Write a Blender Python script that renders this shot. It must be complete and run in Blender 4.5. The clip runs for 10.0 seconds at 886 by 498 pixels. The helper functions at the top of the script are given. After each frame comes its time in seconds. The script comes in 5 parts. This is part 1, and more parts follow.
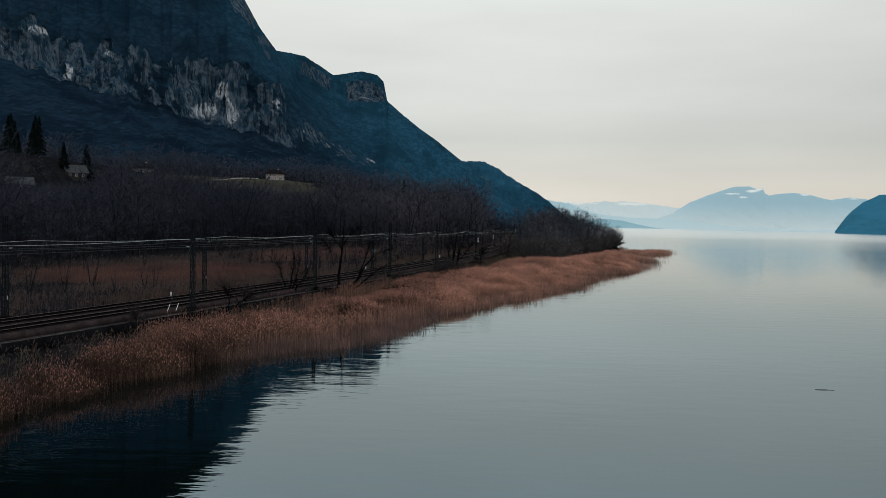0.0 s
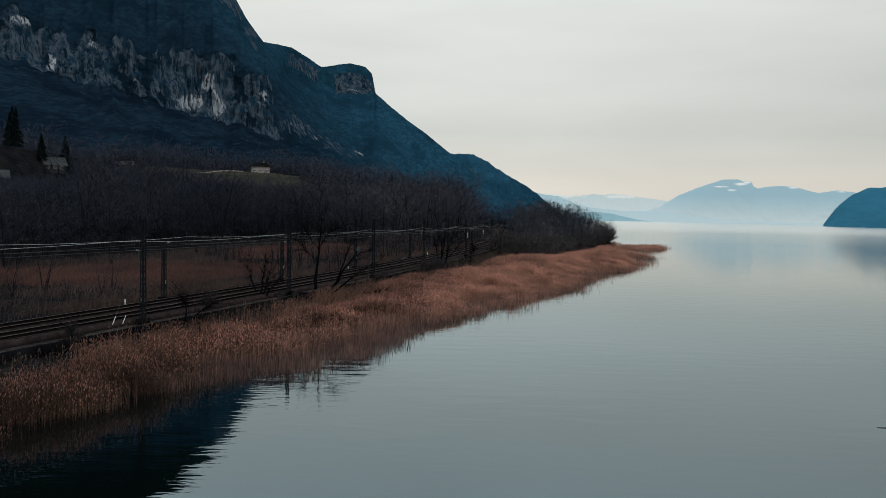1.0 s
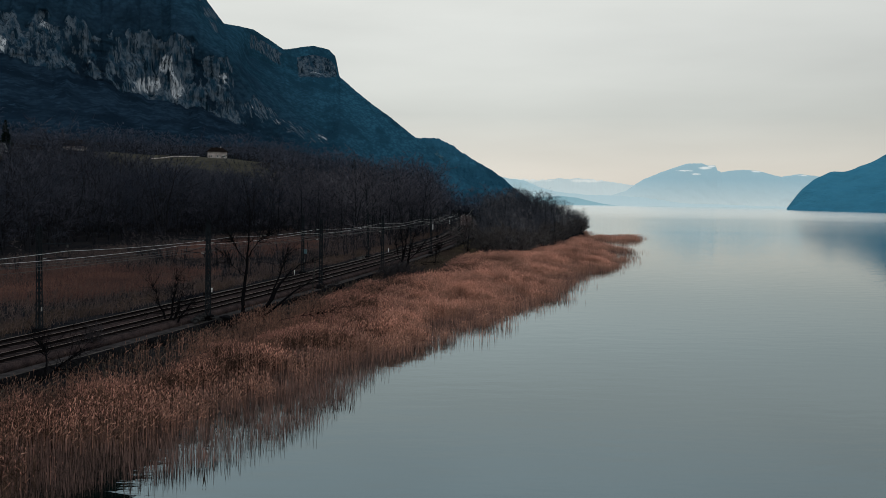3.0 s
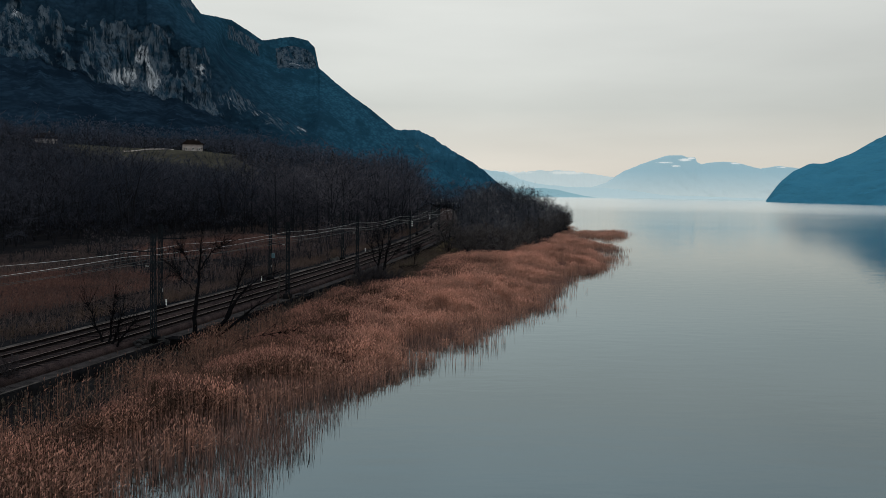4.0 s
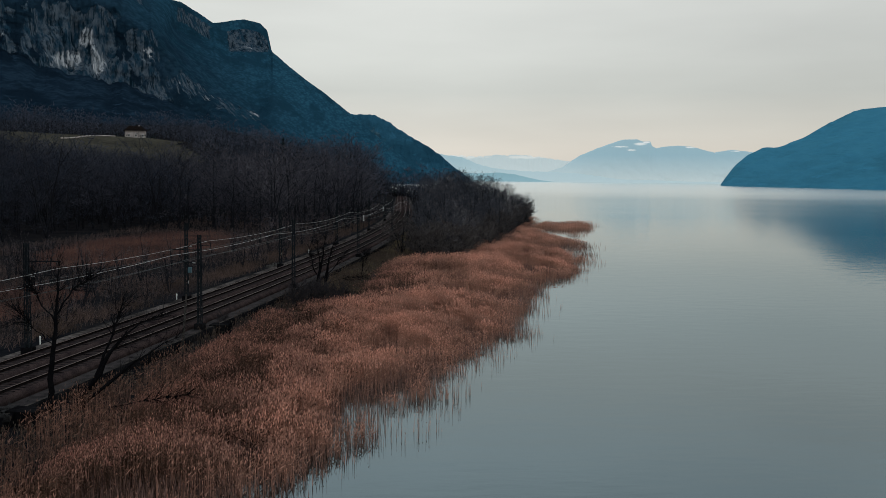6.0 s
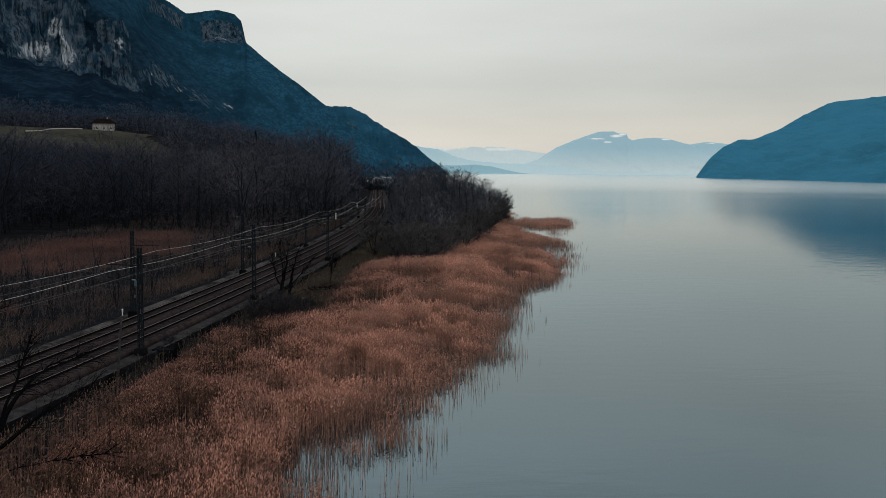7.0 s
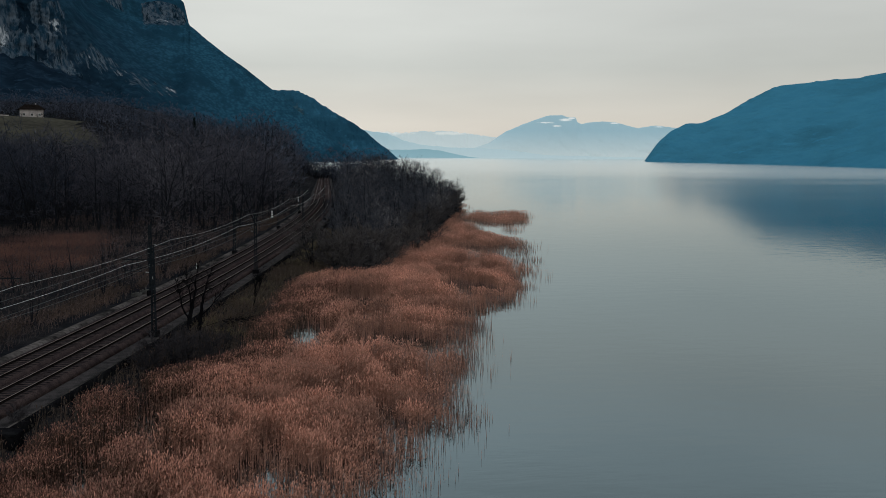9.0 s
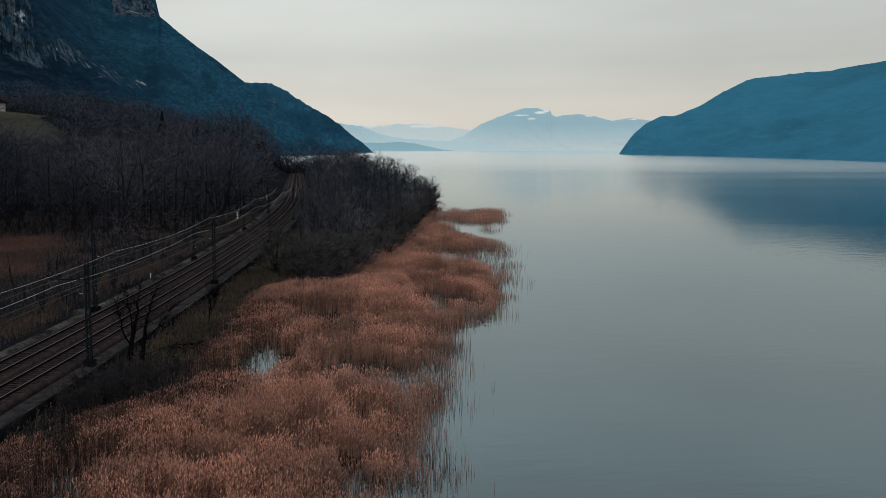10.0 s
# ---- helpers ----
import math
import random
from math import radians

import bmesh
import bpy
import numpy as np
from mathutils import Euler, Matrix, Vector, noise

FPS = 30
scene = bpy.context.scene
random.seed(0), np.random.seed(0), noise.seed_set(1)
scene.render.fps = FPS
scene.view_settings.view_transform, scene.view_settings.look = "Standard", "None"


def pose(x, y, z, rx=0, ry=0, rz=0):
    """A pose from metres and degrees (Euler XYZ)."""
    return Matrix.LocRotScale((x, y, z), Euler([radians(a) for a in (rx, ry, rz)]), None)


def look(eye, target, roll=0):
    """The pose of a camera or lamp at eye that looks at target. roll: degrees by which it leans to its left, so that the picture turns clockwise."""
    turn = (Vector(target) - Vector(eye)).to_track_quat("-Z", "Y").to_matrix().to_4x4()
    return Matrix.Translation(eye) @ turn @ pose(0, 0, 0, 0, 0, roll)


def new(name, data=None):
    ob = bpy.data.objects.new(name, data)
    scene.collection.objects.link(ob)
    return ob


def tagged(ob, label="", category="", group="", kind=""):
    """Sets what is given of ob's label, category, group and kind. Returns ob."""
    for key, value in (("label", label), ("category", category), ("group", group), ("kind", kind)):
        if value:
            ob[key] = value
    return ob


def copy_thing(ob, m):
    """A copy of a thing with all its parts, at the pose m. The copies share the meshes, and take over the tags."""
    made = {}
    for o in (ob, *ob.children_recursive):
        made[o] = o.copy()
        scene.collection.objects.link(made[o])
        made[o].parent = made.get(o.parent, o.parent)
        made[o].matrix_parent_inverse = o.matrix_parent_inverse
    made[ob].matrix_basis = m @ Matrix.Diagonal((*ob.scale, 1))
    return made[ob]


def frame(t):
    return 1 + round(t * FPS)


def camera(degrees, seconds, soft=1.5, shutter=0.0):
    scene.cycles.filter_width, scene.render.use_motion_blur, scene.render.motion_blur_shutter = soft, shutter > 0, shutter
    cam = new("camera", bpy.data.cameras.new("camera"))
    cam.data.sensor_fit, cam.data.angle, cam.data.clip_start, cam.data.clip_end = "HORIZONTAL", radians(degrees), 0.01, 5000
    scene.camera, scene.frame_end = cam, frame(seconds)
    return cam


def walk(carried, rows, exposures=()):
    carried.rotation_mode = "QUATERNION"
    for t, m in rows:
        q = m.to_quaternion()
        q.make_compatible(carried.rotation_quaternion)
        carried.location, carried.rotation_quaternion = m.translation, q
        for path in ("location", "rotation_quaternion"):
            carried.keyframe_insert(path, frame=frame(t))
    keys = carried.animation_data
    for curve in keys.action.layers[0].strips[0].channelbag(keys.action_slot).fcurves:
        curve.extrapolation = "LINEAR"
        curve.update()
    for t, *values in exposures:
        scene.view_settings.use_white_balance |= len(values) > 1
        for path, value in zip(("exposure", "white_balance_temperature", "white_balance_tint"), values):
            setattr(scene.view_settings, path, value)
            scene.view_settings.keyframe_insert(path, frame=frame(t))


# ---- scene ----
cam = camera(50.6, 10.0, soft=0.7)
PATH = [
    (0, (4.897, -4.506, 10.17), (4.776, -2.511, 10.113), 1.1),
    (0.5, (4.651, 0.765, 10.38), (4.542, 2.761, 10.316), 1.1),
    (1, (4.424, 6.027, 10.738), (4.327, 8.024, 10.666), 1.1),
    (1.5, (4.255, 11.251, 11.143), (4.173, 13.247, 11.063), 1.1),
    (2, (4.148, 16.38, 11.57), (4.083, 18.377, 11.482), 1.1),
    (2.5, (4.088, 21.389, 12.013), (4.044, 23.387, 11.917), 1.0),
    (4, (4.183, 35.887, 13.538), (4.201, 37.883, 13.417), 0.9),
    (4.5, (4.428, 40.79, 14.037), (4.469, 42.786, 13.908), 0.8),
    (5, (4.638, 45.592, 14.433), (4.7, 47.586, 14.295), 0.8),
    (5.5, (4.822, 50.306, 14.833), (4.908, 52.299, 14.688), 0.7),
    (7, (5.876, 64.347, 16.363), (6.035, 66.333, 16.194), 0.6),
    (7.5, (6.343, 69.005, 16.804), (6.53, 70.989, 16.627), 0.5),
    (8, (6.828, 73.622, 17.236), (7.04, 75.602, 17.051), 0.5),
    (8.5, (7.431, 78.251, 17.893), (7.67, 80.227, 17.7), 0.4),
    (9, (8.06, 82.878, 18.429), (8.324, 84.85, 18.227), 0.4),
    (9.5, (8.771, 87.592, 18.938), (9.063, 89.559, 18.728), 0.4),
    (10, (9.462, 92.338, 19.392), (9.778, 94.301, 19.175), 0.3),
]
walk(cam, [(t, look(eye, target, roll)) for t, eye, target, roll in PATH], [(0, -0.02), (4.5, -0.03), (10, -0.08)])

# ---- world and light: an overcast winter afternoon ----
world = bpy.data.worlds.new("overcast_sky")
scene.world = world
world.use_nodes = True
wn, wl = world.node_tree.nodes, world.node_tree.links
wn.clear()
w_out = wn.new("ShaderNodeOutputWorld")
w_bg = wn.new("ShaderNodeBackground")
w_bg.inputs["Strength"].default_value = 1.0
sky = wn.new("ShaderNodeTexSky")
sky.sky_type = 'NISHITA'
sky.sun_disc = False
sky.sun_elevation, sky.sun_rotation = radians(24), radians(75)
w_scale = wn.new("ShaderNodeMix")
w_scale.data_type, w_scale.blend_type = 'RGBA', 'MULTIPLY'
w_scale.inputs[0].default_value = 1.0
w_scale.inputs[7].default_value = (0.09, 0.09, 0.09, 1)
wl.new(sky.outputs[0], w_scale.inputs[6])
w_co = wn.new("ShaderNodeTexCoord")
w_sep = wn.new("ShaderNodeSeparateXYZ")
wl.new(w_co.outputs["Generated"], w_sep.inputs[0])
w_ramp = wn.new("ShaderNodeValToRGB")
els = w_ramp.color_ramp.elements
els[0].position, els[0].color = 0.0, (0.71, 0.665, 0.60, 1)
els[1].position, els[1].color = 1.0, (0.58, 0.65, 0.69, 1)
for p, c in ((0.03, (0.75, 0.71, 0.64)), (0.09, (0.63, 0.645, 0.61)), (0.17, (0.715, 0.73, 0.695)), (0.215, (0.77, 0.785, 0.745)), (0.31, (0.95, 1.08, 1.11)), (0.42, (0.97, 1.11, 1.15)), (0.55, (0.80, 0.87, 0.90))):
    e = els.new(p)
    e.color = (*c, 1)
wl.new(w_sep.outputs["Z"], w_ramp.inputs[0])
w_map = wn.new("ShaderNodeMapping")
w_map.inputs["Scale"].default_value = (1.6, 1.6, 9.0)
wl.new(w_co.outputs["Generated"], w_map.inputs[0])
w_noise = wn.new("ShaderNodeTexNoise")
w_noise.inputs["Scale"].default_value = 1.5
w_noise.inputs["Detail"].default_value = 5
wl.new(w_map.outputs[0], w_noise.inputs["Vector"])
w_nr = wn.new("ShaderNodeMapRange")
w_nr.inputs["From Min"].default_value, w_nr.inputs["From Max"].default_value = 0.3, 0.7
w_nr.inputs["To Min"].default_value, w_nr.inputs["To Max"].default_value = 0.92, 1.07
wl.new(w_noise.outputs[0], w_nr.inputs["Value"])
w_mul = wn.new("ShaderNodeVectorMath")
w_mul.operation = 'SCALE'
wl.new(w_ramp.outputs[0], w_mul.inputs[0])
w_side = wn.new("ShaderNodeMapRange")
w_side.inputs["From Min"].default_value, w_side.inputs["From Max"].default_value = 0.05, 0.42
w_side.inputs["To Min"].default_value, w_side.inputs["To Max"].default_value = 1.08, 0.88
wl.new(w_sep.outputs["X"], w_side.inputs["Value"])
w_both = wn.new("ShaderNodeMath")
w_both.operation = 'MULTIPLY'
wl.new(w_nr.outputs[0], w_both.inputs[0])
wl.new(w_side.outputs[0], w_both.inputs[1])
wl.new(w_both.outputs[0], w_mul.inputs["Scale"])
w_mix = wn.new("ShaderNodeMix")
w_mix.data_type = 'RGBA'
w_mix.inputs[0].default_value = 0.92
wl.new(w_scale.outputs[2], w_mix.inputs[6])
wl.new(w_mul.outputs[0], w_mix.inputs[7])
wl.new(w_mix.outputs[2], w_bg.inputs["Color"])
wl.new(w_bg.outputs[0], w_out.inputs[0])

sun_data = bpy.data.lights.new("sun", 'SUN')
sun_data.energy, sun_data.angle, sun_data.color = 0.25, radians(25), (1.0, 0.95, 0.88)
sun = new("sun", sun_data)
sun.matrix_world = look((300, 60, 140), (0, 0, 0))


# ---- numbers of the plan ----
def track_x(y):
    """The line of the lakeside masts, which the two tracks follow on its landward side."""
    y = np.asarray(y, float)
    bend = np.clip(y, 30, 430)
    slope0, slope1 = 0.245 - 0.00055 * 30, 0.245 - 0.00055 * 430
    return -40.7 + 0.245 * bend - 0.000275 * bend ** 2 + (y - bend) * np.where(y < 100, slope0, slope1)


def along(y, off, z):
    """A point beside the line of masts; off is metres to the landward side."""
    h = 0.5
    dx = float(track_x(y + h) - track_x(y - h)) / (2 * h)
    n = math.hypot(1, dx)
    return Vector((float(track_x(y)) - off / n, y + off * dx / n, z))


SHORE_Y = [-200, 0, 42, 51, 59, 64, 68, 73, 84, 97, 107, 122, 144, 160, 174, 188, 196, 223, 253, 278, 290, 330, 360, 420, 520, 700, 850, 930, 1050, 1300]
SHORE_X = [-60, -28.5, -18.5, -16.4, -13.4, -10.0, -8.3, -5, -2.0, -0.8, 3.2, 8.4, 16, 19.6, 23.6, 24.8, 32.2, 38.8, 47.5, 50, 46, 47, 51.5, 59, 58, 62, 48, 10, -40, -80]
INNER_Y = [-200, 0, 40, 50, 57, 66, 76, 88, 96, 104, 118, 138, 150, 162, 170, 195, 211, 216, 221, 245, 270, 300, 350, 375, 420]
INNER_X = [-70, -33, -22.7, -21.5, -21.2, -21.5, -20.5, -16.5, -13.5, -11.8, -10.4, -9.4, -8.2, -2.2, -0.5, 1.0, 3.5, 9, 16, 21, 27, 36, 46.5, 52.5, 58]


def shore_x(y):
    return np.interp(y, SHORE_Y, SHORE_X)


def inner_x(y):
    return np.interp(y, INNER_Y, INNER_X)


def smooth(a, b, v):
    k = np.clip((v - a) / (b - a), 0, 1)
    return k * k * (3 - 2 * k)


LATTICE = np.random.RandomState(7).rand(256, 256)


def vnoise(x, y):
    """Smooth value noise in 0 to 1."""
    xi, yi = np.floor(x).astype(int), np.floor(y).astype(int)
    fx, fy = x - xi, y - yi
    fx, fy = fx * fx * (3 - 2 * fx), fy * fy * (3 - 2 * fy)
    a, b = LATTICE[xi & 255, yi & 255], LATTICE[(xi + 1) & 255, yi & 255]
    c, d = LATTICE[xi & 255, (yi + 1) & 255], LATTICE[(xi + 1) & 255, (yi + 1) & 255]
    return (a * (1 - fx) + b * fx) * (1 - fy) + (c * (1 - fx) + d * fx) * fy


def fbm(x, y, octaves=4):
    total, amp, norm = 0, 1.0, 0
    for i in range(octaves):
        total = total + amp * vnoise(x * 2 ** i + 17.3 * i, y * 2 ** i + 5.1 * i)
        norm += amp
        amp *= 0.5
    return total / norm - 0.5


def ground_z(x, y):
    """Height of the ground, above the lake at 0."""
    x, y = np.asarray(x, float), np.asarray(y, float)
    s = track_x(y) - x
    sh, inn = shore_x(y), inner_x(y)
    bed = -0.25 - 3.0 * smooth(2, 30, x - sh)
    islet = ((x - 60 - 0.13 * (y - 350)) / 17) ** 2 + ((y - 350) / 48) ** 2
    bed = np.maximum(bed, -0.3 - 3.0 * smooth(0.75, 1.4, islet))
    spit = np.where(y > 212, 1.15 * smooth(3, -3, x - inn), 0)
    bed = np.where(s < 0, bed + spit, bed)
    z = np.where(s > 0, 0.8, bed)
    wide = np.clip(inn - track_x(y) + 1.5 + 4.5 * smooth(128, 142, y), 5.5, 14) * (y < 212) + 5.5 * (y >= 212)
    z = np.where(s < 0, z + (0.85 - z) * smooth(-wide, -1.2, s) ** 1.2, z)
    z = z + (1.35 - z) * smooth(-1.12, -0.92, s) * smooth(15.5, 11.5, s)
    step = 195 + 0.3 * np.clip(y - 430, 0, 200)
    y0 = 455 - 215 * smooth(0, 50, s - step)
    hill = 38 * smooth(40, 185, s) * smooth(0, 195, y - y0) + 22 * smooth(300, 600, s) * smooth(350, 600, y)
    hill = hill + 21 * smooth(7, 36, s) * (1 - smooth(60, 180, s)) * smooth(470, 640, y) + 26 * smooth(720, 1000, y) * smooth(20, 250, s)
    hill = hill + 5 * smooth(150, 400, s) * smooth(0, 300, y)
    lumps = fbm(x / 60, y / 60) * 6 * smooth(60, 160, s) + fbm(x / 7, y / 7) * 0.5 * smooth(12, 20, s)
    lumps = lumps * smooth(40, -20, x - sh)
    return np.where(y > 820, np.minimum(z + hill + lumps, 60 - 64 * smooth(-60, 5, x - sh)), z + hill + lumps)


# ---- building helpers ----
def mesh_arrays(name, verts, faces, uvs=None):
    """A mesh from numpy arrays; faces all of one size."""
    verts, faces = np.asarray(verts, np.float32), np.asarray(faces, np.int32)
    me = bpy.data.meshes.new(name)
    n, k = faces.shape
    me.vertices.add(len(verts))
    me.vertices.foreach_set("co", verts.ravel())
    me.loops.add(n * k)
    me.loops.foreach_set("vertex_index", faces.ravel())
    me.polygons.add(n)
    me.polygons.foreach_set("loop_start", np.arange(n, dtype=np.int32) * k)
    me.update(calc_edges=True)
    return me


def grid_faces(nu, nv):
    i, j = np.meshgrid(np.arange(nu - 1), np.arange(nv - 1), indexing="ij")
    a = (i * nv + j).ravel()
    return np.stack([a, a + nv, a + nv + 1, a + 1], 1)


def link_mesh(name, me, material, parent=None, label="", smooth_shade=False):
    ob = new(name, me)
    if material:
        me.materials.append(material)
    if smooth_shade:
        me.polygons.foreach_set("use_smooth", np.ones(len(me.polygons), bool))
    if parent:
        ob.parent = parent
    if label:
        ob["label"] = label
    return ob


def part(name, bm, material, parent=None, label="", smooth_shade=False):
    me = bpy.data.meshes.new(name)
    bm.to_mesh(me)
    bm.free()
    return link_mesh(name, me, material, parent, label, smooth_shade)


def box(bm, x0, y0, z0, x1, y1, z1, m=None):
    """Adds a box to bm, turned by m."""
    vs = [bm.verts.new((m or Matrix()) @ Vector(p)) for p in
          ((x0, y0, z0), (x1, y0, z0), (x1, y1, z0), (x0, y1, z0), (x0, y0, z1), (x1, y0, z1), (x1, y1, z1), (x0, y1, z1))]
    for f in ((3, 2, 1, 0), (4, 5, 6, 7), (0, 1, 5, 4), (1, 2, 6, 5), (2, 3, 7, 6), (3, 0, 4, 7)):
        bm.faces.new([vs[i] for i in f])


def bar(bm, a, b, r, sides=6, r2=None):
    """Adds a closed rod from a to b to bm."""
    a, b = Vector(a), Vector(b)
    r2 = r if r2 is None else r2
    q = (b - a).to_track_quat("Z", "Y")
    rings = []
    for p, rr in ((a, r), (b, r2)):
        rings.append([bm.verts.new(p + q @ Vector((rr * math.cos(2 * math.pi * i / sides), rr * math.sin(2 * math.pi * i / sides), 0))) for i in range(sides)])
    for i in range(sides):
        j = (i + 1) % sides
        bm.faces.new((rings[0][i], rings[0][j], rings[1][j], rings[1][i]))
    bm.faces.new(rings[0][::-1])
    bm.faces.new(rings[1])


def sweep(name, pts, profile, material, parent=None, label=""):
    """A profile of (side, up) points swept along pts (plan direction only)."""
    pts = np.asarray(pts, float)
    d = np.gradient(pts[:, :2], axis=0)
    d /= np.linalg.norm(d, axis=1)[:, None]
    side = np.stack([-d[:, 1], d[:, 0]], 1)
    prof = np.asarray(profile, float)
    n, k = len(pts), len(prof)
    v = np.zeros((n, k, 3))
    v[:, :, :2] = pts[:, None, :2] + side[:, None, :] * prof[None, :, :1]
    v[:, :, 2] = pts[:, None, 2] + prof[None, :, 1]
    i, j = np.meshgrid(np.arange(n - 1), np.arange(k), indexing="ij")
    a, b = i * k + j, i * k + (j + 1) % k
    f = np.stack([a, b, b + k, a + k], -1).reshape(-1, 4)
    return link_mesh(name, mesh_arrays(name, v.reshape(-1, 3), f), material, parent, label)


# ---- materials ----
def material(name, colour, rough=0.8, metal=0.0, vary=0.25, scale=1.0, bump=0.0, bump_scale=20.0, second=None, specular=None, island=False):
    """A procedural surface: two scales of variation in colour, a second tone in patches, fine relief."""
    m = bpy.data.materials.new(name)
    m.use_nodes = True
    n, l = m.node_tree.nodes, m.node_tree.links
    b = n["Principled BSDF"]
    b.inputs["Roughness"].default_value, b.inputs["Metallic"].default_value = rough, metal
    b.inputs["Specular IOR Level"].default_value = (0.0 if rough > 0.8 else 0.3) if specular is None else specular
    co = n.new("ShaderNodeNewGeometry")
    big, small = n.new("ShaderNodeTexNoise"), n.new("ShaderNodeTexNoise")
    for tex, sc in ((big, scale), (small, scale * 9)):
        tex.inputs["Scale"].default_value = sc
        tex.inputs["Detail"].default_value = 4
        l.new(co.outputs["Position"], tex.inputs["Vector"])
    mix = n.new("ShaderNodeMix")
    mix.data_type = 'RGBA'
    second = second or tuple(c * (1 - 1.6 * vary) for c in colour)
    mix.inputs[6].default_value, mix.inputs[7].default_value = (*colour, 1), (*second, 1)
    ramp = n.new("ShaderNodeMapRange")
    ramp.inputs["From Min"].default_value, ramp.inputs["From Max"].default_value = 0.35, 0.65
    l.new(big.outputs[0], ramp.inputs["Value"])
    l.new(ramp.outputs[0], mix.inputs[0])
    val = n.new("ShaderNodeMapRange")
    val.inputs["To Min"].default_value, val.inputs["To Max"].default_value = 1 - vary, 1 + vary
    if island:
        l.new(co.outputs["Random Per Island"], val.inputs["Value"])
    else:
        val.inputs["From Min"].default_value, val.inputs["From Max"].default_value = 0.3, 0.7
        l.new(small.outputs[0], val.inputs["Value"])
    mul = n.new("ShaderNodeVectorMath")
    mul.operation = 'SCALE'
    l.new(mix.outputs[2], mul.inputs[0])
    l.new(val.outputs[0], mul.inputs["Scale"])
    l.new(mul.outputs[0], b.inputs["Base Color"])
    if bump:
        tex = n.new("ShaderNodeTexNoise")
        tex.inputs["Scale"].default_value = bump_scale
        tex.inputs["Detail"].default_value = 5
        l.new(co.outputs["Position"], tex.inputs["Vector"])
        bp = n.new("ShaderNodeBump")
        bp.inputs["Strength"].default_value, bp.inputs["Distance"].default_value = bump, 1.0 / bump_scale
        l.new(tex.outputs[0], bp.inputs["Height"])
        l.new(bp.outputs[0], b.inputs["Normal"])
    return m


def mountain_material(name, wood, wood2, rock, rock2, scale, steep=(1.64, 1.74), relief=0.7, mottle=1.25, haze_tones=None):
    """Bare woods on the slopes, streaked limestone where the ground is steep."""
    m = bpy.data.materials.new(name)
    m.use_nodes = True
    n, l = m.node_tree.nodes, m.node_tree.links
    b = n["Principled BSDF"]
    b.inputs["Roughness"].default_value, b.inputs["Specular IOR Level"].default_value = 1.0, 0.0
    g = n.new("ShaderNodeNewGeometry")
    sep = n.new("ShaderNodeSeparateXYZ")
    l.new(g.outputs["Normal"], sep.inputs[0])

    def noise_of(sc, detail, stretch=(1, 1, 1)):
        mp = n.new("ShaderNodeMapping")
        mp.inputs["Scale"].default_value = stretch
        l.new(g.outputs["Position"], mp.inputs[0])
        t = n.new("ShaderNodeTexNoise")
        t.inputs["Scale"].default_value, t.inputs["Detail"].default_value = sc, detail
        t.inputs["Roughness"].default_value = 0.65
        l.new(mp.outputs[0], t.inputs["Vector"])
        return t.outputs[0]

    def ranged(v, a, c):
        r = n.new("ShaderNodeMapRange")
        r.interpolation_type = 'SMOOTHSTEP'
        r.inputs["From Min"].default_value, r.inputs["From Max"].default_value = a, c
        l.new(v, r.inputs["Value"])
        return r.outputs[0]

    def mixed(f, a, c):
        x = n.new("ShaderNodeMix")
        x.data_type = 'RGBA'
        l.new(f, x.inputs[0])
        for v, i in ((a, 6), (c, 7)):
            if isinstance(v, tuple):
                x.inputs[i].default_value = (*v, 1)
            else:
                l.new(v, x.inputs[i])
        return x.outputs[2]

    crowns = n.new("ShaderNodeTexVoronoi")
    crowns.inputs["Scale"].default_value = scale * 5.5
    deep = n.new("ShaderNodeMapping")
    deep.inputs["Scale"].default_value = (1, 0.25, 1)
    l.new(g.outputs["Position"], deep.inputs[0])
    l.new(deep.outputs[0], crowns.inputs["Vector"])
    tone = n.new("ShaderNodeMath")
    tone.operation = 'MULTIPLY_ADD'
    l.new(crowns.outputs["Distance"], tone.inputs[0])
    tone.inputs[1].default_value = 0.55
    l.new(noise_of(scale * 2.2, 8, (1, 0.25, 1)), tone.inputs[2])
    leafy = mixed(ranged(tone.outputs[0], 0.56, 1.0), wood, wood2)
    slope_tone = mixed(ranged(noise_of(scale * 0.45, 6, (1, 0.4, 1)), 0.42, 0.60), leafy, tuple(0.75 * c for c in wood2))
    woods = mixed(ranged(noise_of(scale * 3.2, 7, (1, 0.25, 0.8)), 0.56, 0.70), slope_tone, tuple(mottle * c for c in wood))
    if haze_tones:
        # distance haze put into the woods' colour, blended in by a vertex attribute
        other = mixed(ranged(tone.outputs[0], 0.55, 0.95), *haze_tones)
        other = mixed(ranged(noise_of(scale * 0.5, 7, (1, 0.4, 1)), 0.46, 0.62), other, tuple(0.8 * c for c in haze_tones[1]))
        haze_at = n.new("ShaderNodeAttribute")
        haze_at.attribute_name = "slope_tone"
        woods = mixed(haze_at.outputs["Fac"], woods, other)
        # upper woods darkened in colour so that the lake mirrors them darker
        dark_top_at = n.new("ShaderNodeAttribute")
        dark_top_at.attribute_name = "dark_top"
        woods = mixed(dark_top_at.outputs["Fac"], woods, mixed(ranged(tone.outputs[0], 0.55, 0.95), (0.0055, 0.0115, 0.0115), (0.003, 0.0062, 0.0065)))
    # weathered grey rock with cracks and water streaks, paler where it broke off lately
    flute = noise_of(scale * 10, 6, (1, 1, 0.07))
    blocks = noise_of(scale * 3.4, 9, (1, 1, 0.55))
    middle = tuple(0.155 * a + 0.845 * b for a, b in zip(rock, rock2))
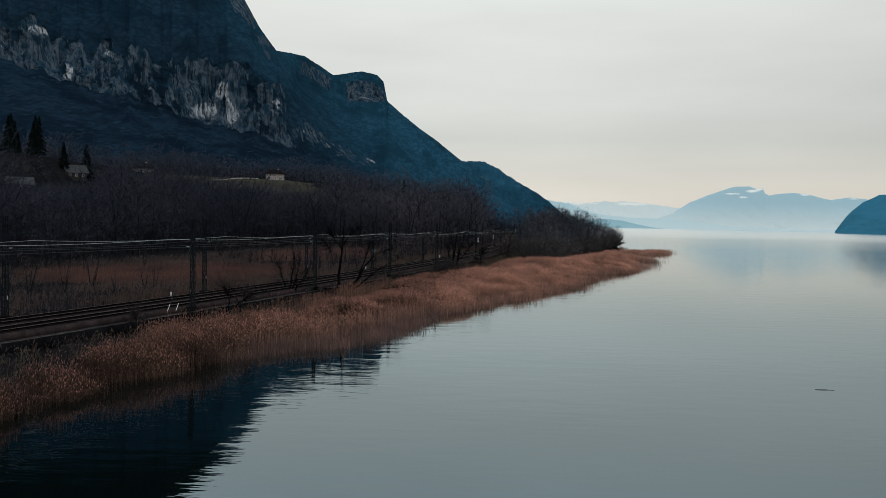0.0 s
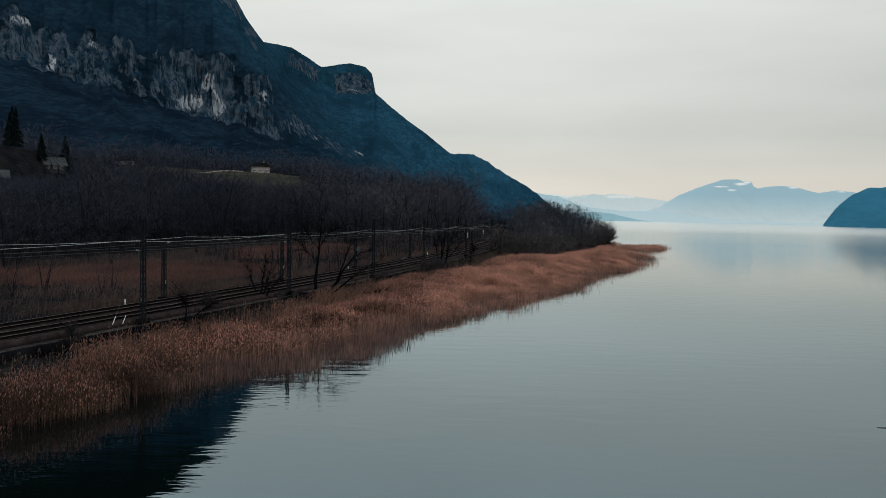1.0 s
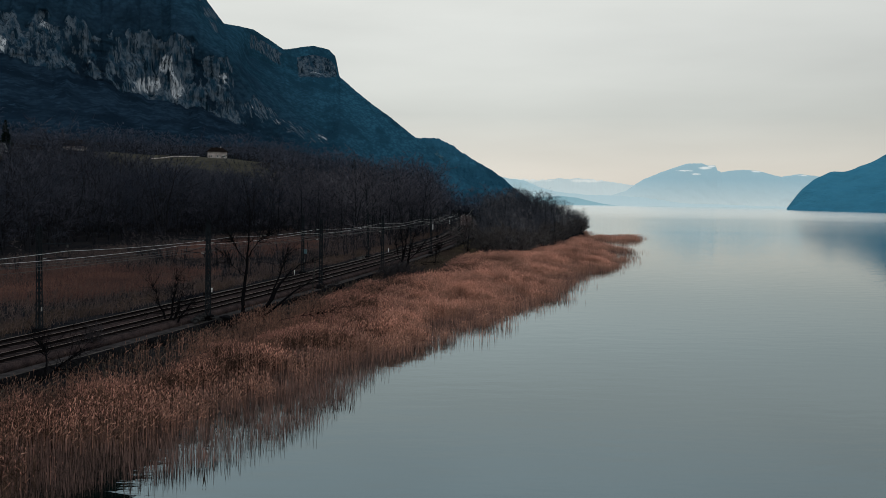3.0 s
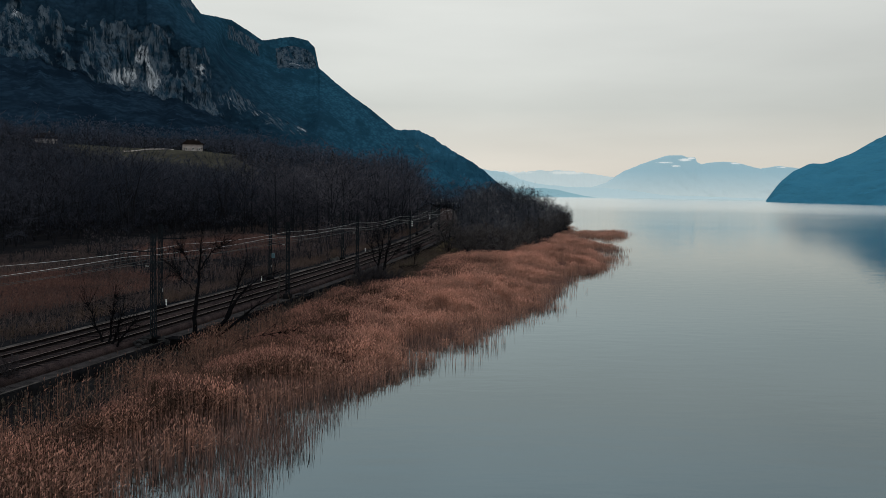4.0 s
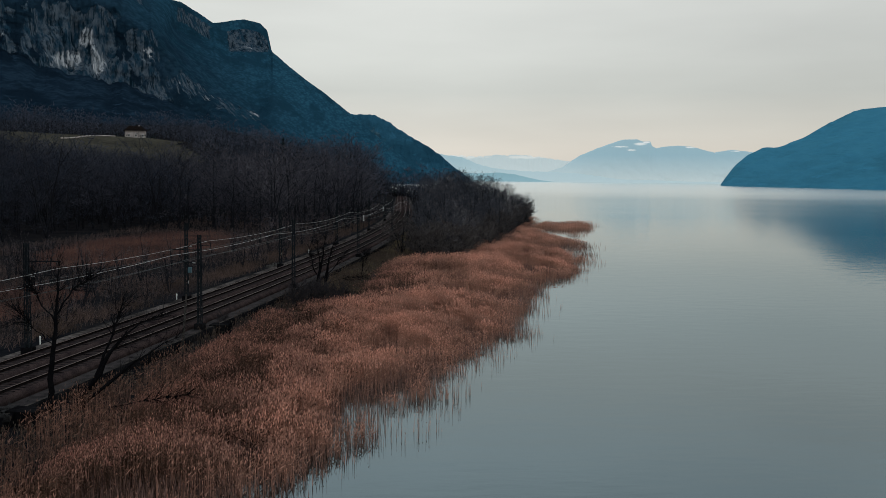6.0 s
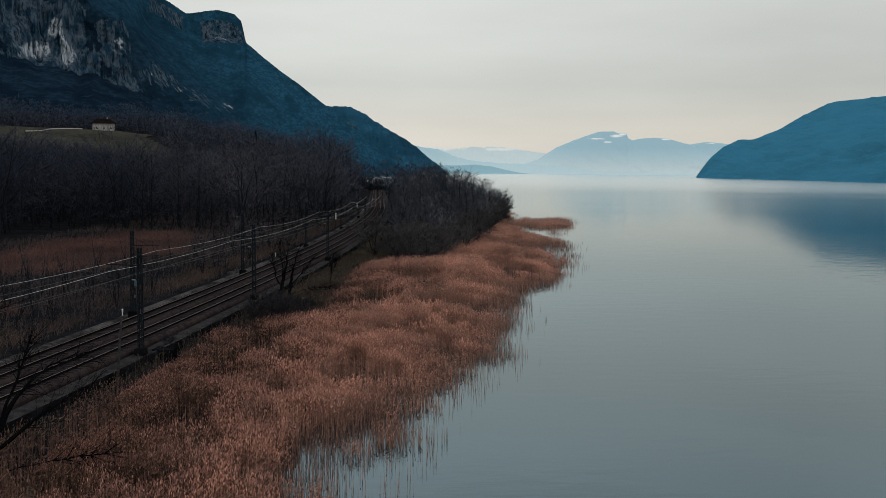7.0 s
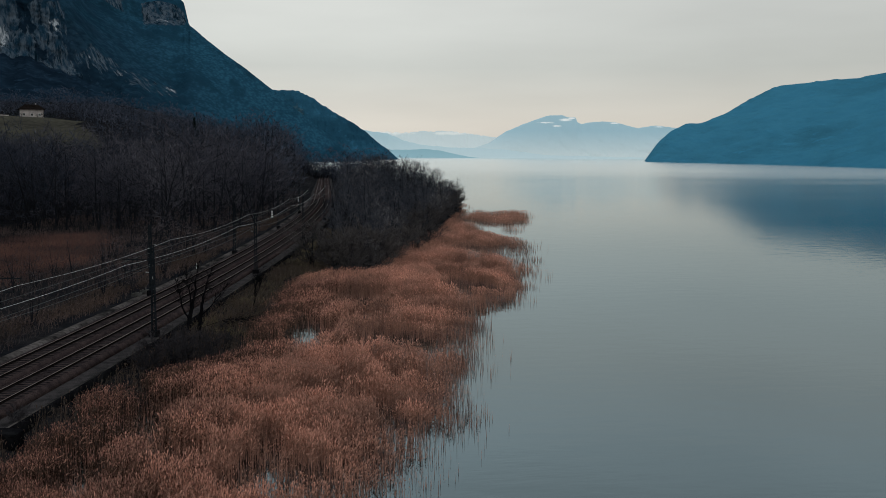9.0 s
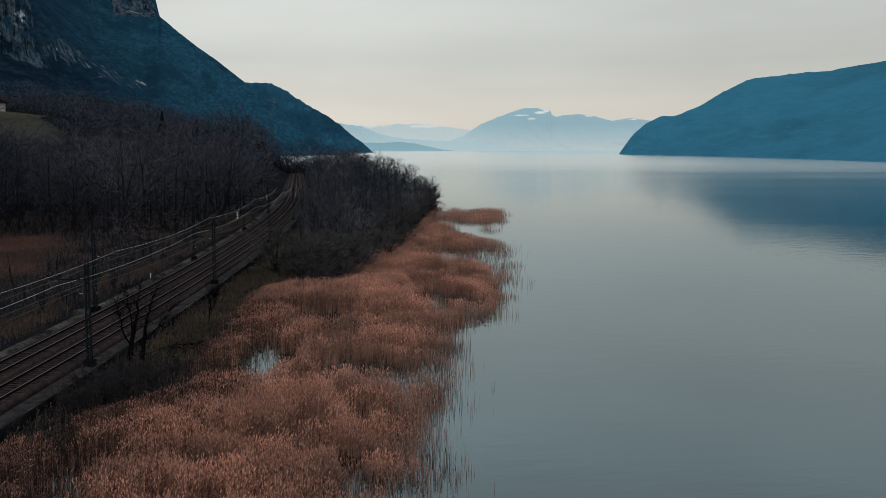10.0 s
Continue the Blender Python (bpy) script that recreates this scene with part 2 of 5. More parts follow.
    grey = mixed(ranged(blocks, 0.38, 0.62), rock2, middle)
    fresh = mixed(ranged(noise_of(scale * 7, 8, (1, 1, 0.2)), 0.38, 0.58), middle, rock)
    pale_at = n.new("ShaderNodeAttribute")
    pale_at.attribute_name = "pale"
    pale = n.new("ShaderNodeMath")
    pale.operation = 'MULTIPLY_ADD'
    l.new(noise_of(scale * 2.4, 8, (1, 1, 0.4)), pale.inputs[0])
    pale.inputs[1].default_value = 2.0
    l.new(pale_at.outputs["Fac"], pale.inputs[2])
    streak = mixed(ranged(pale.outputs[0], 1.40, 1.70), grey, fresh)
    # the darkness of chimneys and clefts put into the colour by noise, and water stains
    cleft = mixed(ranged(noise_of(scale * 2.6, 7, (1, 1, 0.16)), 0.36, 0.46), tuple(c * 0.35 for c in rock2), streak)
    stain = mixed(ranged(flute, 0.36, 0.50), tuple(c * 0.55 for c in rock2), cleft)
    # bare rock, broken up so that trees stand on the ledges
    rock_at = n.new("ShaderNodeAttribute")
    rock_at.attribute_name = "rock"
    add = n.new("ShaderNodeMath")
    add.operation = 'MULTIPLY_ADD'
    l.new(noise_of(scale * 1.8, 8, (1, 1, 0.5)), add.inputs[0])
    add.inputs[1].default_value = 1.5
    l.new(rock_at.outputs["Fac"], add.inputs[2])
    fac = ranged(add.outputs[0], steep[0], steep[1])
    l.new(mixed(fac, woods, stain), b.inputs["Base Color"])
    bp = n.new("ShaderNodeBump")
    bp.inputs["Strength"].default_value, bp.inputs["Distance"].default_value = relief, 0.18 / scale
    rough_h = n.new("ShaderNodeMath")
    rough_h.operation = 'MULTIPLY_ADD'
    l.new(crowns.outputs["Distance"], rough_h.inputs[0])
    rough_h.inputs[1].default_value = -0.5
    l.new(noise_of(scale * 9, 7, (1, 0.25, 1)), rough_h.inputs[2])
    lift = n.new("ShaderNodeMix")
    l.new(fac, lift.inputs[0])
    l.new(rough_h.outputs[0], lift.inputs[2])
    l.new(flute, lift.inputs[3])
    l.new(lift.outputs[0], bp.inputs["Height"])
    l.new(bp.outputs[0], b.inputs["Normal"])
    return m


def water_material():
    m = bpy.data.materials.new("lake_water")
    m.use_nodes = True
    n, l = m.node_tree.nodes, m.node_tree.links
    n.remove(n["Principled BSDF"])
    body, gloss, fres, both = n.new("ShaderNodeBsdfDiffuse"), n.new("ShaderNodeBsdfGlossy"), n.new("ShaderNodeFresnel"), n.new("ShaderNodeMixShader")
    body.inputs["Color"].default_value = (0.0010, 0.0028, 0.0026, 1)
    fres.inputs["IOR"].default_value = 1.52
    # the mirror is cool where one looks into the water and clean at a grazing angle
    cool, tint = n.new("ShaderNodeMapRange"), n.new("ShaderNodeMix")
    cool.inputs["From Min"].default_value, cool.inputs["From Max"].default_value = 0.45, 0.92
    tint.data_type = 'RGBA'
    tint.inputs[6].default_value, tint.inputs[7].default_value = (0.80, 0.94, 1.0, 1), (0.93, 0.945, 0.935, 1)
    l.new(fres.outputs[0], cool.inputs["Value"])
    l.new(cool.outputs[0], tint.inputs[0])
    l.new(tint.outputs[2], gloss.inputs["Color"])
    l.new(fres.outputs[0], both.inputs[0])
    l.new(body.outputs[0], both.inputs[1])
    l.new(gloss.outputs[0], both.inputs[2])
    l.new(both.outputs[0], n["Material Output"].inputs["Surface"])
    g = n.new("ShaderNodeNewGeometry")

    def noise_of(sc, detail, stretch):
        mp = n.new("ShaderNodeMapping")
        mp.inputs["Scale"].default_value = stretch
        mp.inputs["Rotation"].default_value = (0, 0, radians(-18))
        l.new(g.outputs["Position"], mp.inputs[0])
        t = n.new("ShaderNodeTexNoise")
        t.inputs["Scale"].default_value, t.inputs["Detail"].default_value = sc, detail
        l.new(mp.outputs[0], t.inputs["Vector"])
        return t.outputs[0]

    def ranged(v, a, c, lo, hi):
        r = n.new("ShaderNodeMapRange")
        r.inputs["From Min"].default_value, r.inputs["From Max"].default_value = a, c
        r.inputs["To Min"].default_value, r.inputs["To Max"].default_value = lo, hi
        l.new(v, r.inputs["Value"])
        return r.outputs[0]

    # glassy near the shore, ruffled by a breeze far out, in long lanes
    dist = n.new("ShaderNodeVectorMath")
    dist.operation = 'LENGTH'
    l.new(g.outputs["Position"], dist.inputs[0])
    lanes = ranged(noise_of(0.008, 4, (0.30, 1.5, 1)), 0.40, 0.62, -90.0, 90.0)
    shifted = n.new("ShaderNodeMath")
    l.new(dist.outputs["Value"], shifted.inputs[0])
    l.new(lanes, shifted.inputs[1])
    breeze = ranged(shifted.outputs[0], 140, 640, 0.0, 1.0)
    ruffle = n.new("ShaderNodeMath")
    l.new(ranged(breeze, 0, 1, 0.022, 0.115), ruffle.inputs[0])
    l.new(ranged(shifted.outputs[0], 700, 1150, 0.0, 0.075), ruffle.inputs[1])
    l.new(ruffle.outputs[0], gloss.inputs["Roughness"])
    wave = n.new("ShaderNodeMath")
    wave.operation = 'MULTIPLY_ADD'
    l.new(noise_of(1.7, 2, (0.45, 1.4, 1)), wave.inputs[0])
    wave.inputs[1].default_value = 0.34
    l.new(noise_of(0.42, 1, (0.6, 1.3, 1)), wave.inputs[2])
    bp = n.new("ShaderNodeBump")
    bp.inputs["Distance"].default_value = 0.05
    bp.inputs["Strength"].default_value = 0.32
    l.new(wave.outputs[0], bp.inputs["Height"])
    l.new(bp.outputs[0], gloss.inputs["Normal"])
    l.new(bp.outputs[0], fres.inputs["Normal"])
    return m


M_WATER = water_material()
M_EARTH = material("dark_leaf_litter", (0.0175, 0.0165, 0.0175), 0.95, vary=0.35, scale=0.15, second=(0.009, 0.0095, 0.0118), bump=0.6, bump_scale=3)
M_MEADOW = material("winter_meadow", (0.058, 0.054, 0.042), 0.95, vary=0.3, scale=0.05, second=(0.040, 0.037, 0.031), bump=0.4, bump_scale=4)
M_BALLAST = material("grey_ballast", (0.050, 0.044, 0.045), 0.95, vary=0.4, scale=1.5, second=(0.026, 0.024, 0.025), bump=0.9, bump_scale=14)
M_RUSTBED = material("rust_stained_ballast", (0.050, 0.036, 0.035), 0.95, vary=0.4, scale=1.2, second=(0.027, 0.020, 0.021), bump=0.9, bump_scale=14)
M_RAIL = material("rusty_rail_steel", (0.010, 0.008, 0.008), 0.9, metal=0.0, vary=0.3, scale=2)
M_RAILTOP = material("polished_rail_head", (0.15, 0.105, 0.09), 0.55, metal=0.2, vary=0.1, scale=2)
M_SLEEPER = material("weathered_sleeper", (0.032, 0.028, 0.029), 0.9, vary=0.5, scale=2, bump=0.4)
M_CONCRETE = material("aged_concrete", (0.095, 0.092, 0.09), 0.9, vary=0.35, scale=0.8, second=(0.04, 0.038, 0.036), bump=0.3)
M_STEEL = material("dark_painted_steel", (0.018, 0.022, 0.026), 0.85, metal=0.0, vary=0.3, scale=1.5)
M_WIRE = material("bright_copper_cable", (0.78, 0.78, 0.78), 0.4, metal=0.6, vary=0.1)
M_WIRE_DULL = material("dull_cable", (0.05, 0.056, 0.06), 0.5, metal=0.6, vary=0.1)
M_WHITE = material("white_paint", (0.75, 0.75, 0.73), 0.6, vary=0.08, scale=3)
M_REED = material("dry_reed", (0.62, 0.300, 0.218), 0.85, vary=0.32, scale=0.22, second=(0.32, 0.170, 0.130), island=True, specular=0.0)
M_REED_STEM = material("reed_stem", (0.41, 0.208, 0.151), 0.85, vary=0.32, scale=0.22, second=(0.245, 0.135, 0.102), island=True, specular=0.0)
M_BARK = material("dark_wet_bark", (0.021, 0.021, 0.025), 0.95, vary=0.4, scale=1.2, second=(0.012, 0.013, 0.0165), bump=0.5, bump_scale=9)
# blacker copy of the bark, so that single trees show against the woods
M_BLACKBARK = material("black_bark", (0.0075, 0.0075, 0.0085), 0.95, vary=0.4, scale=1.2, second=(0.004, 0.004, 0.005), bump=0.5, bump_scale=9)
M_TWIG = material("bare_twigs", (0.059, 0.060, 0.077), 0.95, vary=0.16, scale=0.06, second=(0.021, 0.026, 0.039), island=True, specular=0.0)
M_TWIG_LOW = material("brown_alder_carr", (0.100, 0.092, 0.107), 0.95, vary=0.18, scale=0.06, second=(0.044, 0.044, 0.058), island=True, specular=0.0)
M_SHRUB = material("brown_shrub_twigs", (0.088, 0.076, 0.074), 0.95, vary=0.2, scale=0.1, second=(0.044, 0.040, 0.041), island=True, specular=0.0)
M_SHRUB_DARK = material("dark_shrub_twigs", (0.040, 0.035, 0.038), 0.95, vary=0.2, scale=0.1, second=(0.030, 0.027, 0.030), island=True, specular=0.0)
# paler, bluer copy of the near twigs: distance put into their colour
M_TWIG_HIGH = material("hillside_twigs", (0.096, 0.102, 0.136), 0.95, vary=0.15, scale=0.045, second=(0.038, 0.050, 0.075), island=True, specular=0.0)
# the blue of these three mountains is distance haze put into the base colours
M_MOUNT = mountain_material("wooded_limestone_mountain", (0.0145, 0.031, 0.052), (0.0080, 0.0180, 0.032), (0.49, 0.51, 0.54), (0.014, 0.040, 0.068), 0.03, steep=(1.60, 1.72), relief=0.6, haze_tones=((0.022, 0.086, 0.138), (0.014, 0.054, 0.090)))
M_MOUNT_C = mountain_material("haze_blue_headland", (0.026, 0.100, 0.160), (0.020, 0.080, 0.132), (0.10, 0.17, 0.21), (0.05, 0.11, 0.15), 0.009)
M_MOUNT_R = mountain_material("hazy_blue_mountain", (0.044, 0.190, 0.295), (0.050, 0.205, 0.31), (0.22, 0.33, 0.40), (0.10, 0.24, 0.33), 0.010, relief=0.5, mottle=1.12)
M_PLASTER = material("pinkish_plaster", (0.45, 0.39, 0.365), 0.9, vary=0.12, scale=0.6, second=(0.30, 0.26, 0.25), bump=0.2)
M_ROOF = material("brown_roof_tiles", (0.028, 0.021, 0.019), 0.9, vary=0.35, scale=1.0, bump=0.5, bump_scale=5)
M_GREYROOF = material("grey_roof_slates", (0.11, 0.115, 0.125), 0.7, vary=0.2, scale=1.0, bump=0.3, bump_scale=5)
M_DARKGLASS = material("dark_window", (0.012, 0.014, 0.018), 0.15, vary=0.1, specular=0.5)
M_NEEDLE = material("dark_needles", (0.010, 0.018, 0.016), 0.9, vary=0.4, scale=0.4, island=True, specular=0.0)
M_SEDGE = material("tawny_sedge", (0.168, 0.084, 0.068), 0.9, vary=0.3, scale=0.07, second=(0.076, 0.045, 0.040), island=True, specular=0.0)
M_BANKGRASS = material("dull_bank_grass", (0.095, 0.063, 0.049), 0.9, vary=0.3, scale=0.2, second=(0.040, 0.031, 0.027), island=True, specular=0.0)
M_OLIVE = material("olive_brown_turf", (0.125, 0.098, 0.060), 0.9, vary=0.3, scale=0.2, second=(0.060, 0.047, 0.035), island=True, specular=0.0)
# fringe stems coloured dark, as they look backlit against bright water
M_FRINGE = material("backlit_reed_stem", (0.230, 0.134, 0.112), 0.85, vary=0.4, scale=0.3, second=(0.120, 0.075, 0.066), island=True, specular=0.0)
M_BRAMBLE = material("dead_bramble", (0.058, 0.048, 0.043), 0.95, vary=0.4, scale=0.3, second=(0.085, 0.064, 0.050), island=True, specular=0.0)
M_STONE = material("rubble_stone", (0.035, 0.034, 0.035), 0.9, vary=0.4, scale=1.5, bump=0.6, bump_scale=8)
M_WOOD = material("grey_weathered_wood", (0.055, 0.05, 0.047), 0.9, vary=0.3, scale=3, bump=0.4)
M_PLATE = material("grimy_enamel", (0.30, 0.30, 0.29), 0.7, vary=0.2, scale=3)
M_ALDER = material("dark_alder_twigs", (0.068, 0.069, 0.082), 0.95, vary=0.2, scale=0.11, second=(0.033, 0.036, 0.046), island=True, specular=0.0)
M_SAPLING = material("brown_sapling_twigs", (0.150, 0.118, 0.122), 0.95, vary=0.25, scale=0.06, second=(0.078, 0.064, 0.070), island=True, specular=0.0)
# darker, browner copies of the reed colours, for the southern end and the bank
M_DULLREED = material("dull_brown_reed", (0.25, 0.130, 0.096), 0.9, vary=0.4, scale=0.15, second=(0.125, 0.073, 0.057), island=True, specular=0.0)
M_DARKSTEM = material("dark_reed_stem", (0.105, 0.062, 0.045), 0.9, vary=0.45, scale=0.15, second=(0.046, 0.029, 0.023), island=True, specular=0.0)
M_REED_DARK = material("darker_reed_head", (0.35, 0.163, 0.128), 0.9, vary=0.5, scale=0.2, second=(0.150, 0.077, 0.064), island=True, specular=0.0)
M_TEAL = material("teal_enamel", (0.05, 0.10, 0.12), 0.5, vary=0.1)
M_WILLOW = material("grey_willow_twigs", (0.165, 0.150, 0.156), 0.95, vary=0.25, scale=0.06, second=(0.084, 0.080, 0.090), island=True, specular=0.0)
M_LITTER = material("dry_undergrowth", (0.125, 0.085, 0.076), 0.95, vary=0.3, scale=0.08, second=(0.050, 0.039, 0.039), island=True, specular=0.0)
# concrete coloured near black on every face
M_KERB = material("near_black_concrete", (0.011, 0.011, 0.012), 0.9, vary=0.4, scale=0.5, second=(0.004, 0.004, 0.005), bump=0.4)
M_KERB_EDGE = material("lit_kerb_edge", (0.075, 0.066, 0.062), 0.9, vary=0.5, scale=0.18, second=(0.012, 0.012, 0.012), bump=0.4)
M_PATH = material("trodden_gravel", (0.090, 0.078, 0.075), 0.95, vary=0.6, scale=0.22, second=(0.014, 0.013, 0.013), bump=0.5, bump_scale=6)

# ---- lake and ground ----
def axis(stops):
    out = [stops[0][0]]
    for (a, b, step) in stops:
        k = max(1, round((b - a) / step))
        out += list(np.linspace(a, b, k + 1)[1:])
    return np.array(out)


gx = axis([(-3000, -700, 230), (-700, -240, 14), (-240, -80, 3.5), (-80, 70, 2), (70, 200, 13), (200, 3200, 300)])
gy = axis([(-900, -100, 100), (-100, 20, 12), (20, 420, 3), (420, 680, 5), (680, 900, 9), (900, 1500, 30), (1500, 4500, 500)])
GX, GY = np.meshgrid(gx, gy, indexing="ij")
ground_me = mesh_arrays("ground", np.stack([GX, GY, ground_z(GX, GY)], -1).reshape(-1, 3), grid_faces(len(gx), len(gy)))
ground = link_mesh("ground", ground_me, M_EARTH, smooth_shade=True)
ground_me.materials.append(M_MEADOW)
cx, cy = (GX[:-1, :-1] + GX[1:, 1:]).ravel() / 2, (GY[:-1, :-1] + GY[1:, 1:]).ravel() / 2


def meadow_at(x, y):
    """True where the hill is open pasture."""
    wob = fbm(x / 30, y / 30) * 30
    a = ((x + 174) / 54) ** 2 + ((y - 630 + wob) / 58) ** 2 < 1
    b = ((x + 136 + 0.5 * (y - 590)) / 33) ** 2 + ((y - 592 + wob * 0.3) / 45) ** 2 < 1
    return a | b


ground_me.polygons.foreach_set("material_index", meadow_at(cx, cy).astype(np.int32))
tagged(ground, "dark winter ground of litter and pasture beside the lake", "ground", kind="structure")

wx, wy = np.array([-700, -100, 300, 1200, 3600.]), np.array([-900, 0, 400, 1500, 4520.])
WX, WY = np.meshgrid(wx, wy, indexing="ij")
lake = link_mesh("water", mesh_arrays("water", np.stack([WX, WY, 0 * WX], -1).reshape(-1, 3), grid_faces(5, 5)), M_WATER)
tagged(lake, "calm grey-green lake water reflecting an overcast sky", "lake", kind="structure")

# ---- mountains: each a slope lofted from its foot to its crest, seen round the compass from the shore ----
ORIGIN = (6.0, 30.0, 13.0)


def massif(name, az0, az1, nu, rows, label, mat, rough, canopy, cell=55.0, band=None, spots=()):
    """rows: (count of steps up to the next row, azimuths, distances, elevations or heights, is_height)."""
    az = np.linspace(az0, az1, nu)
    rings = []
    for steps, a, d, e, is_height in rows:
        dist = np.interp(az, a, d)
        val = np.interp(az, a, e)
        z = val if is_height else ORIGIN[2] + dist * np.tan(np.radians(val))
        rings.append((steps, dist, z))
    ds, zs = [], []
    for k in range(len(rings) - 1):
        steps, d0, z0 = rings[k]
        _, d1, z1 = rings[k + 1]
        for i in range(steps):
            f = i / steps
            ds.append(d0 + (d1 - d0) * f)
            zs.append(z0 + (z1 - z0) * f)
    ds.append(rings[-1][1])
    zs.append(rings[-1][2])
    # the far side falls away behind the crest
    for back, drop in ((60, 0.15), (250, 0.5), (600, 1.05)):
        ds.append(rings[-1][1] + back)
        zs.append(rings[-1][2] * (1 - drop))
    D, Z = np.array(ds).T, np.array(zs).T
    A = np.radians(az)[:, None] + 0 * D
    X, Y = ORIGIN[0] + D * np.sin(A), ORIGIN[1] + D * np.cos(A)
    arc = np.radians(az)[:, None] * D
    lift = smooth(0, 60, Z)
    # gullies and buttresses push the face in and out, crowns of trees roughen it
    push = (fbm(arc / cell, Z / (cell * 2.5), 5) * rough + fbm(arc / (cell * 4), Z / (cell * 5) + 9, 3) * rough * 1.6) * lift
    X, Y = X + push * np.sin(A), Y + push * np.cos(A)
    rock, pale = 0 * D, 0 * D
    for sa, sd, wa, wd in spots:
        rock = rock + 1.2 * np.exp(-((np.degrees(A) - sa) / wa) ** 2 - ((np.degrees(np.arctan2(Z - ORIGIN[2], D)) - sd) / wd) ** 2)
    if band:
        i = np.arange(D.shape[1])
        deg = np.degrees(A)
        rock = rock + smooth(band[0] - 3, band[0] + 3, i) * (1 - smooth(band[1] - 3, band[1] + 3, i)) * smooth(band[2] - 0.5, band[2] + 0.5, deg) * smooth(band[3] + 0.5, band[3] - 0.5, deg)
    inner = lift * np.where(np.arange(D.shape[1]) >= D.shape[1] - 5, 0.5, 1.0)
    Z = Z + (fbm(arc / 6.5, D / 22, 2) * canopy + fbm(arc / 40, D / 40, 3) * canopy * 1.5) * inner
    me = mesh_arrays(name, np.stack([X, Y, Z], -1).reshape(-1, 3), grid_faces(*D.shape)[:, ::-1])
    me.attributes.new("rock", "FLOAT", "POINT").data.foreach_set("value", rock.ravel().astype(np.float32))
    me.attributes.new("pale", "FLOAT", "POINT").data.foreach_set("value", pale.ravel().astype(np.float32))
    ob = link_mesh(name, me, mat, smooth_shade=True)
    tagged(ob, label, "mountain", kind="structure")


def cliff_mountain():
    """The near mountain: wooded foot slopes, a broken limestone wall, the upper woods, and a ridge that ends in a knob."""
    az = np.concatenate([np.linspace(-64, -31, 34), np.linspace(-30.9, 5.5, 570)])

    def along_az(a, v):
        return np.interp(az, a, v)

    def height(dist, el):
        return ORIGIN[2] + dist * np.tan(np.radians(el))

    ca = [-64, -40, -30, -22, -17.5, -15.95, -15.0, -14.0, -13.2, -12.25, -11.2, -10.5, -10.1, -9.4, -8.7, -7.8, -7.4, -7.15, -6.2, -5.25, -4.0, -2.6, 0, 2, 3.5, 5.5]
    crest_el = along_az(ca, [22, 22, 21.5, 18.6, 14.4, 12.87, 11.3, 10.06, 9.97, 9.8, 9.2, 8.76, 8.8, 8.95, 9.05, 8.85, 8.46, 7.3, 6.5, 5.77, 4.9, 3.81, 1.7, 0.2, -0.4, -0.6])
    crest_d = along_az([-64, -40, -30, -22, -17.5, -15.7, -14.5, -13.7, -12, -10, -7, -5.2, -2.5, 0, 2, 5.5], [1900, 1900, 1850, 1800, 1770, 1770, 1850, 1980, 2250, 2400, 2440, 2420, 2400, 2350, 2300, 2240])
    base_a = [-64, -31, -29.5, -25.7, -22, -19.4, -17.5, -16.3, -15.4, -14, -12.1, -10.5, -8.4, -7.5, -6, -5, -3, -1, 1, 3, 5.5]
    base_el = along_az(base_a, [9, 8.9, 8.65, 7.4, 6.8, 6.1, 5.5, 5.5, 5.3, 4.9, 4.0, 3.8, 3.3, 3.2, 2.9, 2.4, 1.7, 0.9, 0.1, -0.5, -0.7])
    base_el = base_el + fbm(az * 1.1, az * 0, 4) * 0.9 * smooth(-6, -10, az)
    base_d = along_az([-64, -29, -23, -19, -16.5, -14, -12, -10, -8, -6, -3, 0, 5.5], [1150, 1250, 1330, 1400, 1420, 1450, 1500, 1600, 1750, 1880, 2050, 2150, 2200])
    top_el = along_az([-64, -31, -29.5, -27.8, -26.6, -26, -24.2, -22.6, -21.7, -20.9, -20.1, -18.7, -17, -16, -14.6, -13.8, -13.2, -12, -10.5, -8.4, -7.5], [11.5, 10.6, 10.8, 11.1, 10.4, 9.9, 10.4, 10.0, 9.8, 9.0, 9.3, 9.7, 9.5, 9.2, 8.6, 8.4, 7.4, 6.1, 5.0, 4.1, 3.7])
    top_el = top_el + fbm(az * 1.6 + 70, az * 0, 4) * 1.5 * smooth(-12, -14, az)
    right = smooth(-8.2, -7.0, az)
    top_el = top_el * (1 - right) + (base_el + 0.35 * (np.minimum(crest_el, 7.2 - 0.1 * az - 0.7) - base_el)) * right
    top_el = np.maximum(top_el, base_el + 0.05)
    top_d = base_d + along_az([-14, -12.5, -10, -7, 0, 5.5], [34, 70, 130, 160, 60, 15])
    # under the crest a second, smaller wall: the bare summit rocks and the knob
    wall = smooth(-13.2, -12.4, az) * smooth(2.0, -1.0, az)
    sub_d = (top_d + 0.6 * (crest_d - top_d)) * (1 - wall) + (crest_d - 45) * wall
    sub_el = (top_el + 0.6 * (crest_el - top_el)) * (1 - wall) + (crest_el - along_az([-13, -11, -10.4, -9.5, -7.45, -7.1, -6, 0], [1.7, 1.3, 0.9, 1.5, 1.35, 0.35, 0.3, 0.2])) * wall
    foot_d = along_az([-64, -40, -28, -18, -10, -6, -2, 2, 5.5], [700, 760, 830, 900, 1000, 1300, 1750, 2050, 2150])
    foot_z = along_az([-64, -40, -28, -18, -10, -6, -2, 2, 5.5], [30, 40, 48, 46, 24, 8, -4, -8, -8])
